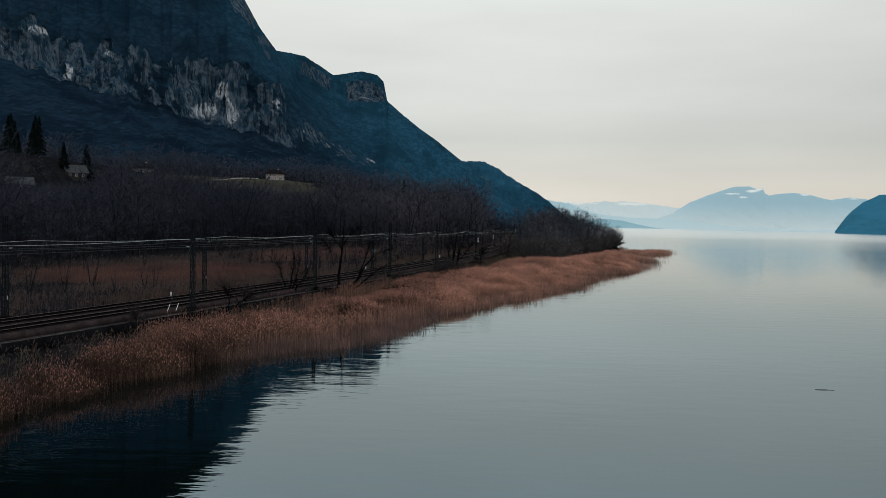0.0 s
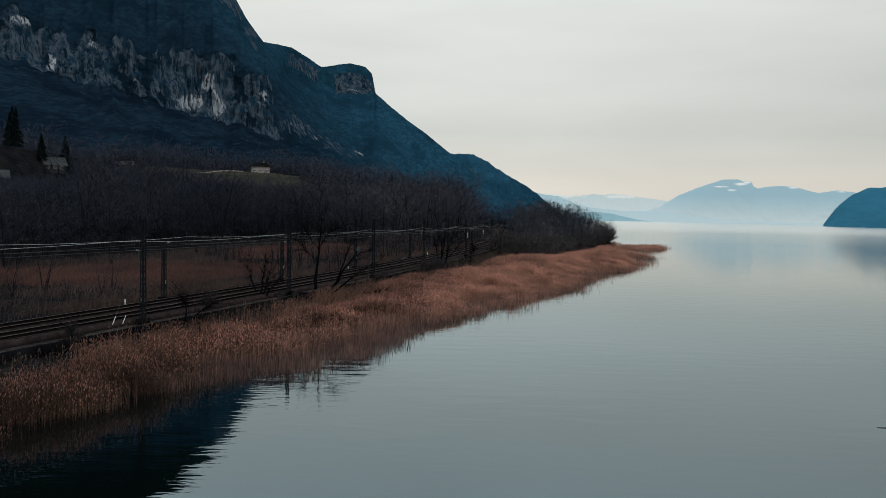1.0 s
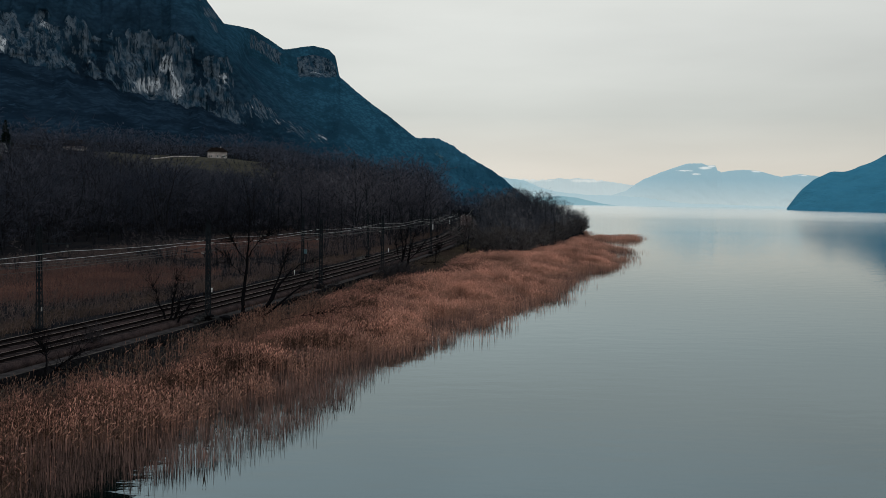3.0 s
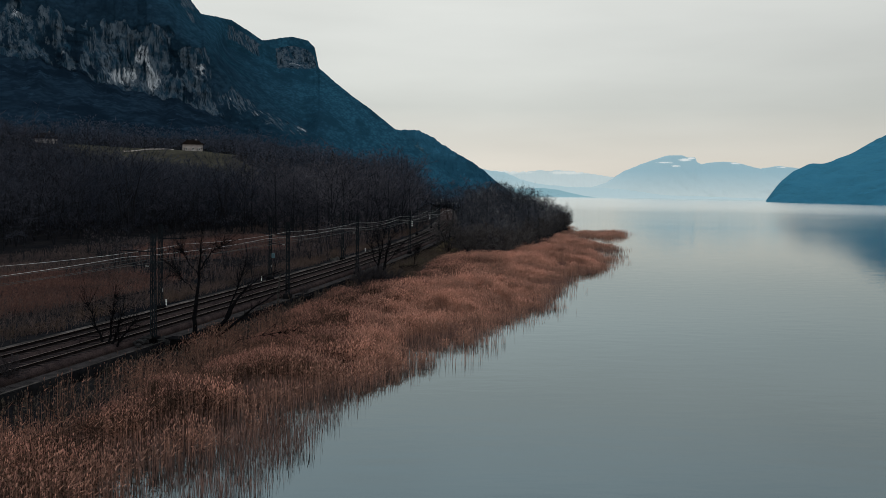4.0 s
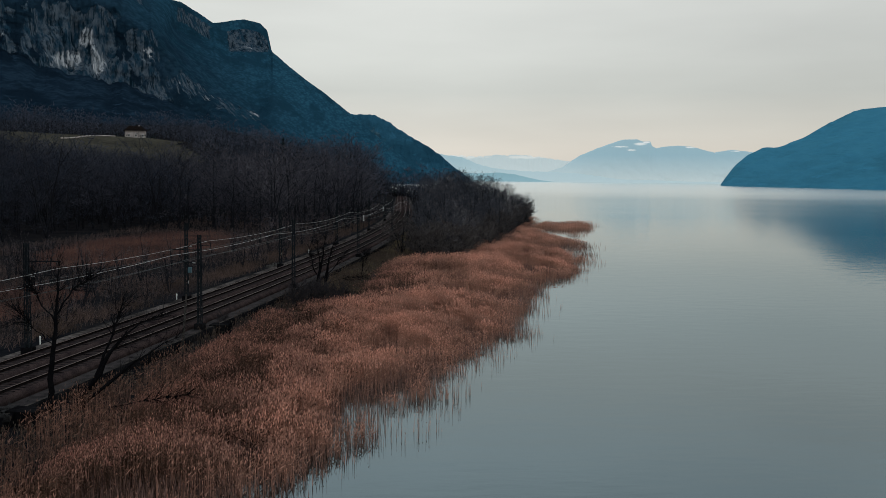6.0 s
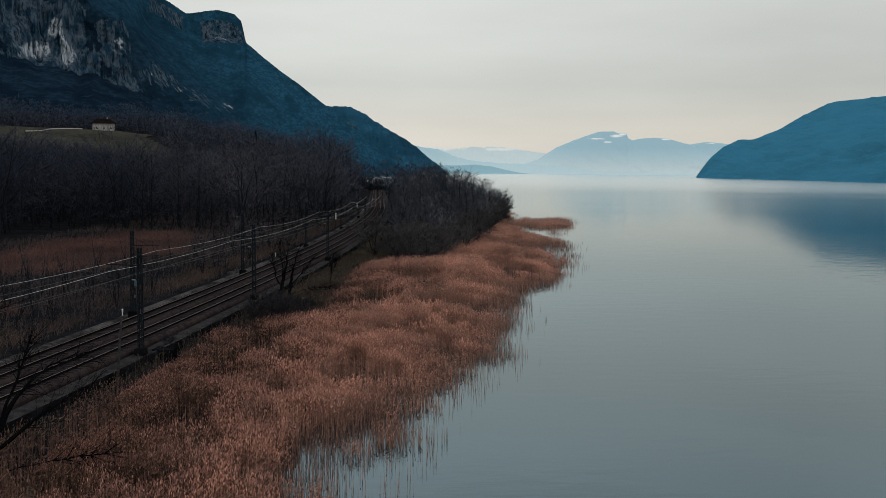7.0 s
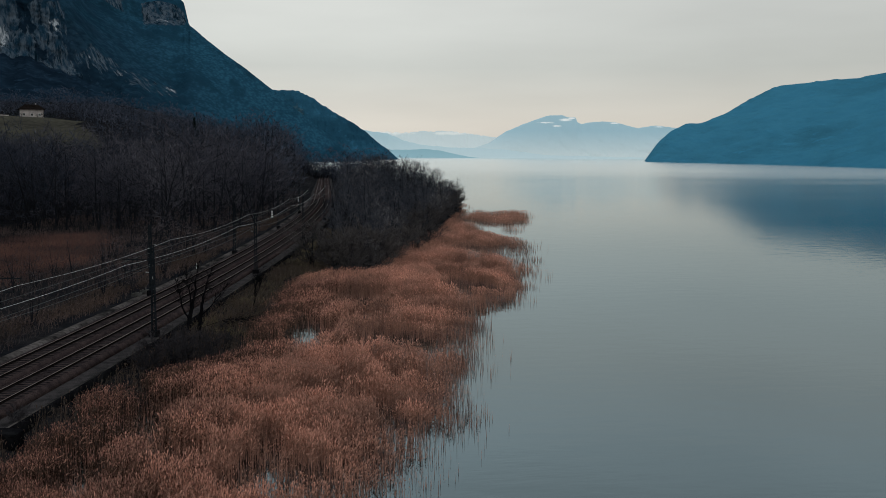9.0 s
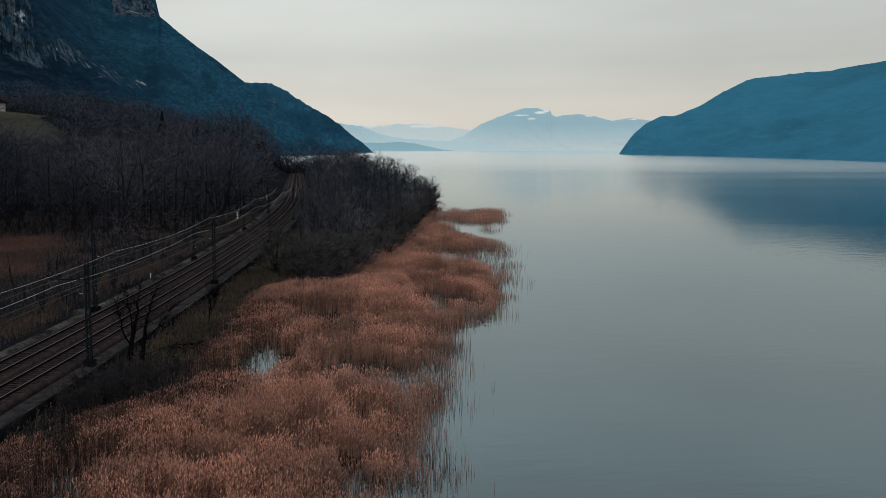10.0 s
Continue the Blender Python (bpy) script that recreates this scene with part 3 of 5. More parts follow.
    rings = [(84, foot_d, foot_z), (44, base_d, height(base_d, base_el)), (34, top_d, height(top_d, top_el)), (26, sub_d, height(sub_d, sub_el)), (1, crest_d, height(crest_d, crest_el))]
    ds, zs = [], []
    for (steps, d0, z0), (_, d1, z1) in zip(rings, rings[1:]):
        for i in range(steps):
            f = i / steps
            ds.append(d0 + (d1 - d0) * f)
            zs.append(z0 + (z1 - z0) * f)
    ds.append(crest_d)
    zs.append(rings[-1][2])
    for back, drop in ((60, 0.12), (250, 0.5), (600, 1.05)):
        ds.append(crest_d + back)
        zs.append(rings[-1][2] * (1 - drop))
    D, Z = np.array(ds).T, np.array(zs).T
    A = np.radians(az)[:, None] + 0 * D
    deg = np.degrees(A)
    arc = A * D
    el = np.degrees(np.arctan2(Z - ORIGIN[2], D))
    lift = smooth(0, 60, Z)
    slant = arc + 0.55 * Z
    soft_el = np.where((az > -10.5) & (az < -7.15), np.interp(az, [-10.5, -7.15], [8.5, 7.3]), crest_el)
    soft_z = height(crest_d, soft_el)[:, None]
    # bare rock: the long wall, the summit rocks, the ridge and the knob
    inside = smooth(-0.25, 0.12, el - base_el[:, None]) * smooth(-0.35, 0.3, top_el[:, None] - el)
    rock = (1.06 + 0.2 * smooth(-20, -19, deg) * smooth(-15.5, -16.5, deg)) * inside * smooth(-7.3, -8.0, deg) * (1 - 0.22 * smooth(-13.6, -12.4, deg))
    below = crest_el[:, None] - el
    rock = np.maximum(rock, 1.05 * smooth(-17.6, -16.6, deg) * smooth(-13.9, -14.6, deg) * smooth(1.9, 0.9, below))
    rock = np.maximum(rock, 1.0 * smooth(-12.9, -12.3, deg) * smooth(-10.3, -10.7, deg) * smooth(1.4, 1.0, below) * smooth(0.15, 0.35, below))
    rock = np.maximum(rock, 1.15 * smooth(-10.2, -9.4, deg) * smooth(-7.0, -7.3, deg) * smooth(7.0, 7.35, el) * smooth(0.3, 0.6, below))
    wob = deg + fbm(deg * 2 + 5, el * 1.5, 4) * 1.6
    for ga, gw, ge in ((-24.9, 0.25, 9.6), (-20.8, 0.45, 7.6), (-19.6, 0.25, 8.6), (-15.2, 0.3, 6.8), (-13.2, 0.3, 6.0), (-29.0, 0.3, 10.0)):
        rock = rock - 0.55 * np.exp(-((wob - ga) / gw) ** 2) * smooth(ge - 0.8, ge + 0.4, el)
    rock = rock + fbm(slant / 26 + 3, Z / 30, 4) * 0.55 * inside
    pale = 0 * D
    for pa, pe, wa, we, amp in ((-27.8, 10.5, 0.8, 0.35, 1.0), (-26.0, 8.3, 0.3, 0.5, 1.0), (-23.8, 9.5, 0.6, 0.6, 0.5), (-18.3, 6.5, 0.9, 0.6, 1.0), (-17.3, 7.7, 0.5, 0.7, 0.9), (-16.7, 6.4, 0.4, 0.8, 1.05), (-14.0, 7.0, 0.3, 0.45, 0.75), (-8.15, 3.7, 0.4, 0.25, 1.0), (-21.7, 7.6, 0.7, 0.5, 0.35), (-10.8, 4.6, 0.6, 0.4, 0.45), (-29.8, 9.6, 0.5, 0.5, 0.45), (-8.6, 7.5, 0.5, 0.12, 0.5), (-12.3, 5.3, 0.4, 0.5, 0.4)):
        pale = np.maximum(pale, amp * np.exp(-((deg - pa) / wa) ** 2 - ((el - pe) / we) ** 2))
    # gullies and spurs run slantwise down the woods; buttresses, chimneys and ledges break the walls
    upper = smooth(0.0, 0.8, el - top_el[:, None]) * smooth(-9, -12, deg)
    push = (fbm(slant / 75, Z / 260, 5) * 52 * (1 - 0.8 * upper) + fbm(slant / 240, Z / 500 + 9, 3) * 95 * (1 - 0.5 * upper)) * lift * (1 - 0.6 * smooth(60, 15, soft_z - Z))
    face = np.maximum(inside * smooth(-7.3, -9.0, deg), smooth(0.3, 0.9, rock))
    col = np.abs(fbm(arc / 40, Z / 220, 4)) * 60 + np.abs(fbm(arc / 12 + 3, Z / 70, 4)) * 26 + np.round(fbm(arc / 55, Z / 28, 3) * 7) * 2.2 - 13
    high = smooth(2.2, 1.6, below)
    push = push + col * face * (1 - 0.7 * high)
    X, Y = ORIGIN[0] + (D + push) * np.sin(A), ORIGIN[1] + (D + push) * np.cos(A)
    inner = lift * np.where(np.arange(D.shape[1]) >= D.shape[1] - 4, 0.9, 1.0)
    Z = Z + (fbm(arc / 7, D / 9, 2) * 1.5 + fbm(arc / 22, D / 22, 3) * 1.4) * inner * (1 - 0.7 * face)
    # weight of the bluer tones: haze put into colour, growing to the right
    slope_tone = np.clip(smooth(-15.5, -5.0, deg + 0.75 * (el - 6)) + 0.16 * smooth(6.5, 10, el), 0, 1)
    # mask of the high slope whose shade is put into its colour
    dark_top = smooth(12.3, 14.3, el + fbm(deg * 1.3, el * 1.3, 3) * 1.5) * smooth(-14.5, -17.5, deg)
    me = mesh_arrays("mountain_cliff", np.stack([X, Y, Z], -1).reshape(-1, 3), grid_faces(*D.shape)[:, ::-1])
    for key, v in (("rock", rock), ("pale", pale), ("slope_tone", slope_tone), ("dark_top", dark_top)):
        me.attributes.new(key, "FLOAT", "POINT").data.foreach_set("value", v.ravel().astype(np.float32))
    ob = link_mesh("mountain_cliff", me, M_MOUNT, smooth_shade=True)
    tagged(ob, "steep wooded mountain with grey limestone cliffs and a rocky knob", "mountain", kind="structure")


cliff_mountain()

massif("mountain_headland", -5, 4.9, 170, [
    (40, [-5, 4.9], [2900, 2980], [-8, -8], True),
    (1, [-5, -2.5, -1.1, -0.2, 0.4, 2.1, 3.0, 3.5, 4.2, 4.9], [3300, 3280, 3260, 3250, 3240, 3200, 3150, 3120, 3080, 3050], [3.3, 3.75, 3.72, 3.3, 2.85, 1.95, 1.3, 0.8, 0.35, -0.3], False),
], "wooded headland, tinted blue for haze, running down into the lake", M_MOUNT_C, 40, 10, cell=110, band=(22, 36, -3, -0.5))

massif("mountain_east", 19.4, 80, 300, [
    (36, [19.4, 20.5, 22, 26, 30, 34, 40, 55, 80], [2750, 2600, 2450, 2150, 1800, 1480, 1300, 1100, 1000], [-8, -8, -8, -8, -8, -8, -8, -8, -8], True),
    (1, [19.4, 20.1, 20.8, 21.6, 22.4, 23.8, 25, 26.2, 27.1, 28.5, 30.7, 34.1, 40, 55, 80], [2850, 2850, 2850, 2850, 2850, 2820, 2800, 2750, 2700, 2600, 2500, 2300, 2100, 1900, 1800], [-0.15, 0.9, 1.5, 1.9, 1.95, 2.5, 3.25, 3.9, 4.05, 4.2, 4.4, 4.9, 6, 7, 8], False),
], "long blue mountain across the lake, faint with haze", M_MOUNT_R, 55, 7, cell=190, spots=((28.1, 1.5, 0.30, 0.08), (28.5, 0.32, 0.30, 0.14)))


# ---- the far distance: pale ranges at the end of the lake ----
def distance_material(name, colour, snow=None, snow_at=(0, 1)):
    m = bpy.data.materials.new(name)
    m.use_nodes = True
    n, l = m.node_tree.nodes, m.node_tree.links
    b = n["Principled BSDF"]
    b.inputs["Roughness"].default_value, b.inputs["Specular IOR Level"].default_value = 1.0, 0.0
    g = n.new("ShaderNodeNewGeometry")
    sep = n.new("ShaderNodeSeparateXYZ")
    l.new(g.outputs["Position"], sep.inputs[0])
    # haze put into the colour: each range is paler towards its foot
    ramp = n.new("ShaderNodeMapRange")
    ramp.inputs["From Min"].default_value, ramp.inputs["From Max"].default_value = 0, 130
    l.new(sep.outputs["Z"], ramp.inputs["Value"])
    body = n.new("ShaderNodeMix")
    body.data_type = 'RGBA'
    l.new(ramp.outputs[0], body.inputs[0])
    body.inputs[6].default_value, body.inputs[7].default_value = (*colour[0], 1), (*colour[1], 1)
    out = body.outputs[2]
    if snow:
        t = n.new("ShaderNodeTexNoise")
        t.inputs["Scale"].default_value, t.inputs["Detail"].default_value = 0.020, 6
        t.inputs["Roughness"].default_value = 0.6
        l.new(g.outputs["Position"], t.inputs["Vector"])
        lies = n.new("ShaderNodeAttribute")
        lies.attribute_name = "snow"
        add = n.new("ShaderNodeMath")
        l.new(t.outputs[0], add.inputs[0])
        l.new(lies.outputs["Fac"], add.inputs[1])
        r = n.new("ShaderNodeMapRange")
        r.inputs["From Min"].default_value, r.inputs["From Max"].default_value = snow_at
        l.new(add.outputs[0], r.inputs["Value"])
        mx = n.new("ShaderNodeMix")
        mx.data_type = 'RGBA'
        l.new(r.outputs[0], mx.inputs[0])
        l.new(out, mx.inputs[6])
        mx.inputs[7].default_value = (*snow, 1)
        out = mx.outputs[2]
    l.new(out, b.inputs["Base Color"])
    # glow added to the ranges to lift them to a hazy paleness
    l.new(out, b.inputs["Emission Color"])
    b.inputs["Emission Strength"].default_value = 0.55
    return m


def far_range(name, d, az, el, mat, label, jag, snow=()):
    a = np.linspace(az[0], az[-1], 260)
    e = np.interp(a, az, el)
    z = ORIGIN[2] + d * np.tan(np.radians(e)) + fbm(a * 6, a * 0, 5) * jag * smooth(0.02, 0.3, e)
    rows = []
    for f in np.linspace(0, 1, 41 if snow else 9):
        dist = d - 130 * (1 - f) + fbm(a * 1.5 + f * 2, a * 0 + f * 4, 3) * 30 * (1 - f)
        rows.append(np.stack([ORIGIN[0] + dist * np.sin(np.radians(a)), ORIGIN[1] + dist * np.cos(np.radians(a)), -12 + (z + 12) * f], -1))
    rows.append(rows[-1] + np.array([0, 60, 0]))
    rows.append(rows[-1] * np.array([1, 1, 0]) - np.array([0, 0, 12]))
    v = np.stack(rows, 1)
    me = mesh_arrays(name, v.reshape(-1, 3), grid_faces(260, len(rows))[:, ::-1])
    up = np.degrees(np.arctan2(v[:, :, 2] - ORIGIN[2], d))
    lies = 0 * up
    for sa, se, wa, we in snow:
        lies = np.maximum(lies, 0.75 * np.exp(-((a[:, None] - sa) / wa) ** 2 - ((up - se) / we) ** 2))
    me.attributes.new("snow", "FLOAT", "POINT").data.foreach_set("value", lies.ravel().astype(np.float32))
    ob = link_mesh(name, me, mat, smooth_shade=True)
    return tagged(ob, label, "backdrop", kind="structure")


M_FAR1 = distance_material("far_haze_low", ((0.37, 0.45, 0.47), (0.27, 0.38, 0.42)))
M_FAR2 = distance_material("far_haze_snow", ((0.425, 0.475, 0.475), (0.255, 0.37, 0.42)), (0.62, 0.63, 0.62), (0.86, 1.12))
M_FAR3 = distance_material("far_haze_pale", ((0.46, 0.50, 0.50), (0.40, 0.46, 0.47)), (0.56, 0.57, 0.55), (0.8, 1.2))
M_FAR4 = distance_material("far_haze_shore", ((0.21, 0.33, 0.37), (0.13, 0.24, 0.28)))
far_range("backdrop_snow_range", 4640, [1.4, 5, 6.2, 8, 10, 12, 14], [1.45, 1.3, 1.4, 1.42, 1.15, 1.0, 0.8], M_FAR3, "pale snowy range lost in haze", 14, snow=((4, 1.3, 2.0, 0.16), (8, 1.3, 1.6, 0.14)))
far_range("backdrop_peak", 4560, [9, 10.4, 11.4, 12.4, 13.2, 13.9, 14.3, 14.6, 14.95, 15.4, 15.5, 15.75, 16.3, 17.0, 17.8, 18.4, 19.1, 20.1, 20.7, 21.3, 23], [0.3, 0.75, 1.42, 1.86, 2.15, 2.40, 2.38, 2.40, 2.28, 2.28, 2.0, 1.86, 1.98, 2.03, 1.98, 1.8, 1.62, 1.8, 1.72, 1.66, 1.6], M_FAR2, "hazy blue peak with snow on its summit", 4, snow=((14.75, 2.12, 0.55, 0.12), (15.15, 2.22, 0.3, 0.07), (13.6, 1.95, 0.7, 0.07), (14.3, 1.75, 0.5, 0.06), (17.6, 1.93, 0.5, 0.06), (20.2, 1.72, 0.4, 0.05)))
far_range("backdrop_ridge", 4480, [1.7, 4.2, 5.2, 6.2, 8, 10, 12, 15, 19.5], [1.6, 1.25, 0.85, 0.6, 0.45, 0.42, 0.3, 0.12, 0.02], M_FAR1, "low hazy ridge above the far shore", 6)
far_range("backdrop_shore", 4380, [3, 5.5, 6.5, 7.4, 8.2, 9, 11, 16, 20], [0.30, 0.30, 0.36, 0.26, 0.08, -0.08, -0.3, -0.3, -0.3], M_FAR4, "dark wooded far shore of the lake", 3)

# ---- railway ----
YS = np.concatenate([np.arange(-60, 20, 8.0), np.arange(20, 460, 4.0), np.arange(460, 760, 12.0)])


def line_pts(off, z, ys=YS):
    return [along(float(y), off, z) for y in ys]


bed = sweep("railway_bed", line_pts(4.2, 1.9), [(-5.0, -0.35), (4.1, -0.35), (4.6, -0.5), (5.6, -1.4), (-5.04, -1.4), (-5.02, -0.4)][::-1], M_BALLAST)
tagged(bed, "grey stone ballast bed under the railway", "railway bed", kind="structure")

TRACKS = (2.45, 6.0)
for off in TRACKS:
    track = new("railway_track")
    tagged(track, "rusty railway track on weathered sleepers and ballast", "railway track", group="railway tracks")
    sweep("ballast_shoulder", line_pts(off, 1.55), [(-1.75, 0), (-1.45, 0.43), (1.45, 0.43), (1.75, 0)], M_RUSTBED, track, "rust-stained ballast")
    for side in (-0.7525, 0.7525):
        rail = sweep("rail", line_pts(off + side, 2.0), [(-0.07, 0), (0.07, 0), (0.07, 0.02), (0.012, 0.04), (0.012, 0.13), (0.036, 0.14), (0.036, 0.172), (-0.036, 0.172), (-0.036, 0.14), (-0.012, 0.13), (-0.012, 0.04), (-0.07, 0.02)], M_RAIL, track)
        sweep("rail_head", line_pts(off + side, 2.172), [(-0.03, 0), (0.03, 0), (0.028, 0.006), (-0.028, 0.006)], M_RAILTOP, rail, "polished steel running surface")
    vs, fs = [], []
    for i, y in enumerate(np.arange(20, 420, 0.62)):
        c = along(float(y), off, 1.93)
        d = (along(float(y) + 0.5, off, 1.93) - c).normalized()
        n2 = Vector((-d.y, d.x, 0))
        base = len(vs)
        for zz in (-0.05, 0.07):
            for a, b in ((-1.28, -0.12), (1.28, -0.12), (1.28, 0.12), (-1.28, 0.12)):
                vs.append(c + n2 * a + d * b + Vector((0, 0, zz)))
        fs += [[base + q for q in f] for f in ((4, 5, 6, 7), (0, 1, 5, 4), (1, 2, 6, 5), (2, 3, 7, 6), (3, 0, 4, 7))]
    tagged(link_mesh("sleeper", mesh_arrays("sleeper", vs, fs), M_SLEEPER, track), kind="stuff")

kerb = sweep("retaining_kerb", line_pts(-0.95, 1.45, np.arange(20, 400, 4.0)), [(-0.2, -1.1), (0.2, -1.1), (0.2, 0.26), (0.16, 0.28), (-0.16, 0.28), (-0.2, 0.26)][::-1], M_KERB)
# added strip: the lit top edge of the kerb put into colour
sweep("kerb_light_edge", line_pts(-0.97, 1.732, np.arange(20, 400, 4.0)), [(-0.02, 0), (0.15, 0), (0.13, 0.03), (0.0, 0.03)][::-1], M_KERB_EDGE, kerb, "paler strip for the lit concrete edge")
tagged(kerb, "dark concrete retaining kerb along the lakeside edge of the ballast", "kerb", kind="structure")
path = sweep("track_path", line_pts(9.4, 1.5, np.arange(20, 420, 4.0)), [(-0.9, -0.5), (0.8, -0.5), (0.30, 0.02), (-0.35, 0.03)][::-1], M_PATH)
tagged(path, "pale gravel service path beside the railway", "path", kind="structure")


# ---- masts and wires ----
MAST_N = [19, 49.5, 79.3, 108, 139, 170.5, 215.9, 268.2, 322, 376]
MAST_F = [36, 65.5, 96.4, 125.8, 157.1, 195.6, 242, 295, 349]
MAST_H = 8.0


def lattice_mast(h):
    """A square mast of four angles, laced on all sides, on a concrete foot, with its two arms towards local +x."""
    mast = new("catenary_mast")
    tagged(mast, "dark steel lattice mast carrying railway wires beside the track", "catenary mast", group="catenary masts")
    w0, w1 = 0.17, 0.12
    for sx in (-1, 1):
        for sy in (-1, 1):
            bm = bmesh.new()
            bar(bm, (sx * w0, sy * w0, 0), (sx * w1, sy * w1, h), 0.046, 4)
            part("leg", bm, M_STEEL, mast)
    n = 16
    for ax in range(4):
        bm = bmesh.new()
        for i in range(n):
            f0, f1 = i / n, (i + 1) / n
            a, b = w0 + (w1 - w0) * f0, w0 + (w1 - w0) * f1
            s = 1 if i % 2 else -1
            p, q = Vector((a, s * a, h * f0)), Vector((b, -s * b, h * f1))
            r = Matrix.Rotation(ax * math.pi / 2, 4, 'Z')
            bar(bm, r @ p, r @ q, 0.028, 4)
        tagged(part("lacing", bm, M_STEEL, mast), kind="stuff")
    bm = bmesh.new()
    box(bm, -0.4, -0.4, -0.9, 0.4, 0.4, 0.05)
    part("foot", bm, M_KERB, mast, "concrete foot")
    bm = bmesh.new()
    bar(bm, (0.1, 0, h - 1.38), (2.75, 0, h - 1.33), 0.045, 6)
    bar(bm, (0.1, 0, h - 0.6), (1.6, 0, h - 1.33), 0.018, 5)
    arm = part("upper_arm", bm, M_STEEL, mast)
    bm = bmesh.new()
    for k in range(4):
        bar(bm, (2.45, 0, h - 1.40 - k * 0.055), (2.45, 0, h - 1.43 - k * 0.055), 0.075, 8)
    part("insulator", bm, M_CONCRETE, arm, "grey ribbed insulator")
    bm = bmesh.new()
    bar(bm, (0.1, 0, h - 2.55), (2.6, 0, h - 2.35), 0.032, 6)
    bar(bm, (0.1, 0, h - 1.9), (1.9, 0, h - 2.4), 0.02, 5)
    low = part("registration_arm", bm, M_STEEL, mast)
    bm = bmesh.new()
    bar(bm, (0.35, 0, h - 2.53), (0.65, 0, h - 2.5), 0.045, 8)
    part("insulator", bm, M_PLATE, low, "pale insulator")
    bm = bmesh.new()
    box(bm, 0.19, -0.06, 1.4, 0.21, 0.06, 1.72)
    part("number_plate", bm, M_PLATE, mast, "small white plate")
    return mast


mast0 = lattice_mast(MAST_H)


def heading(y):
    d = along(y + 1, 0, 0) - along(y - 1, 0, 0)
    return math.degrees(math.atan2(-d.x, d.y))


first = True
for y in MAST_N:
    p = along(y, 0, 2.0)
    m = pose(p.x, p.y, p.z, 0, 0, heading(y) + 180)
    if first:
        mast0.matrix_basis = m
        first = False
    else:
        copy_thing(mast0, m)
for y in MAST_F:
    p = along(y, 8.4, 2.0)
    copy_thing(mast0, pose(p.x, p.y, p.z, 0, 0, heading(y)))


def wire(name, knots, sag, r, mat, label, group="railway wires"):
    """A hanging cable, one tube through all its supports."""
    pts = []
    for a, b in zip(knots, knots[1:]):
        drop = sag * ((b - a).length / 50) ** 2
        for i in range(12):
            f = i / 12
            p = a.lerp(b, f)
            p.z -= drop * 4 * f * (1 - f)
            pts.append(p)
    pts.append(knots[-1])
    cu = bpy.data.curves.new(name, 'CURVE')
    cu.dimensions = '3D'
    cu.bevel_depth, cu.bevel_resolution = r, 1
    sp = cu.splines.new('POLY')
    sp.points.add(len(pts) - 1)
    for q, p in zip(sp.points, pts):
        q.co = (*p, 1)
    cu.materials.append(mat)
    ob = new(name, cu)
    return tagged(ob, label, "wire", group=group)


for offs, ys in (((2.45, 2.5), MAST_N), ((5.95, 5.9), MAST_F)):
    wire("catenary_cable", [along(y, offs[0], 8.12) for y in ys], 0.6, 0.010, M_WIRE, "bright sagging catenary cable above the track")
    wire("contact_wire", [along(y, offs[1] + (0.2 if i % 2 else -0.2), 7.35) for i, y in enumerate(ys)], 0.1, 0.014, M_WIRE_DULL, "thin dull contact wire above the track")
wire("feeder_cable", [along(y, 0.35, 8.0) for y in MAST_N], 0.7, 0.012, M_WIRE_DULL, "thin dull feeder cable along the masts")

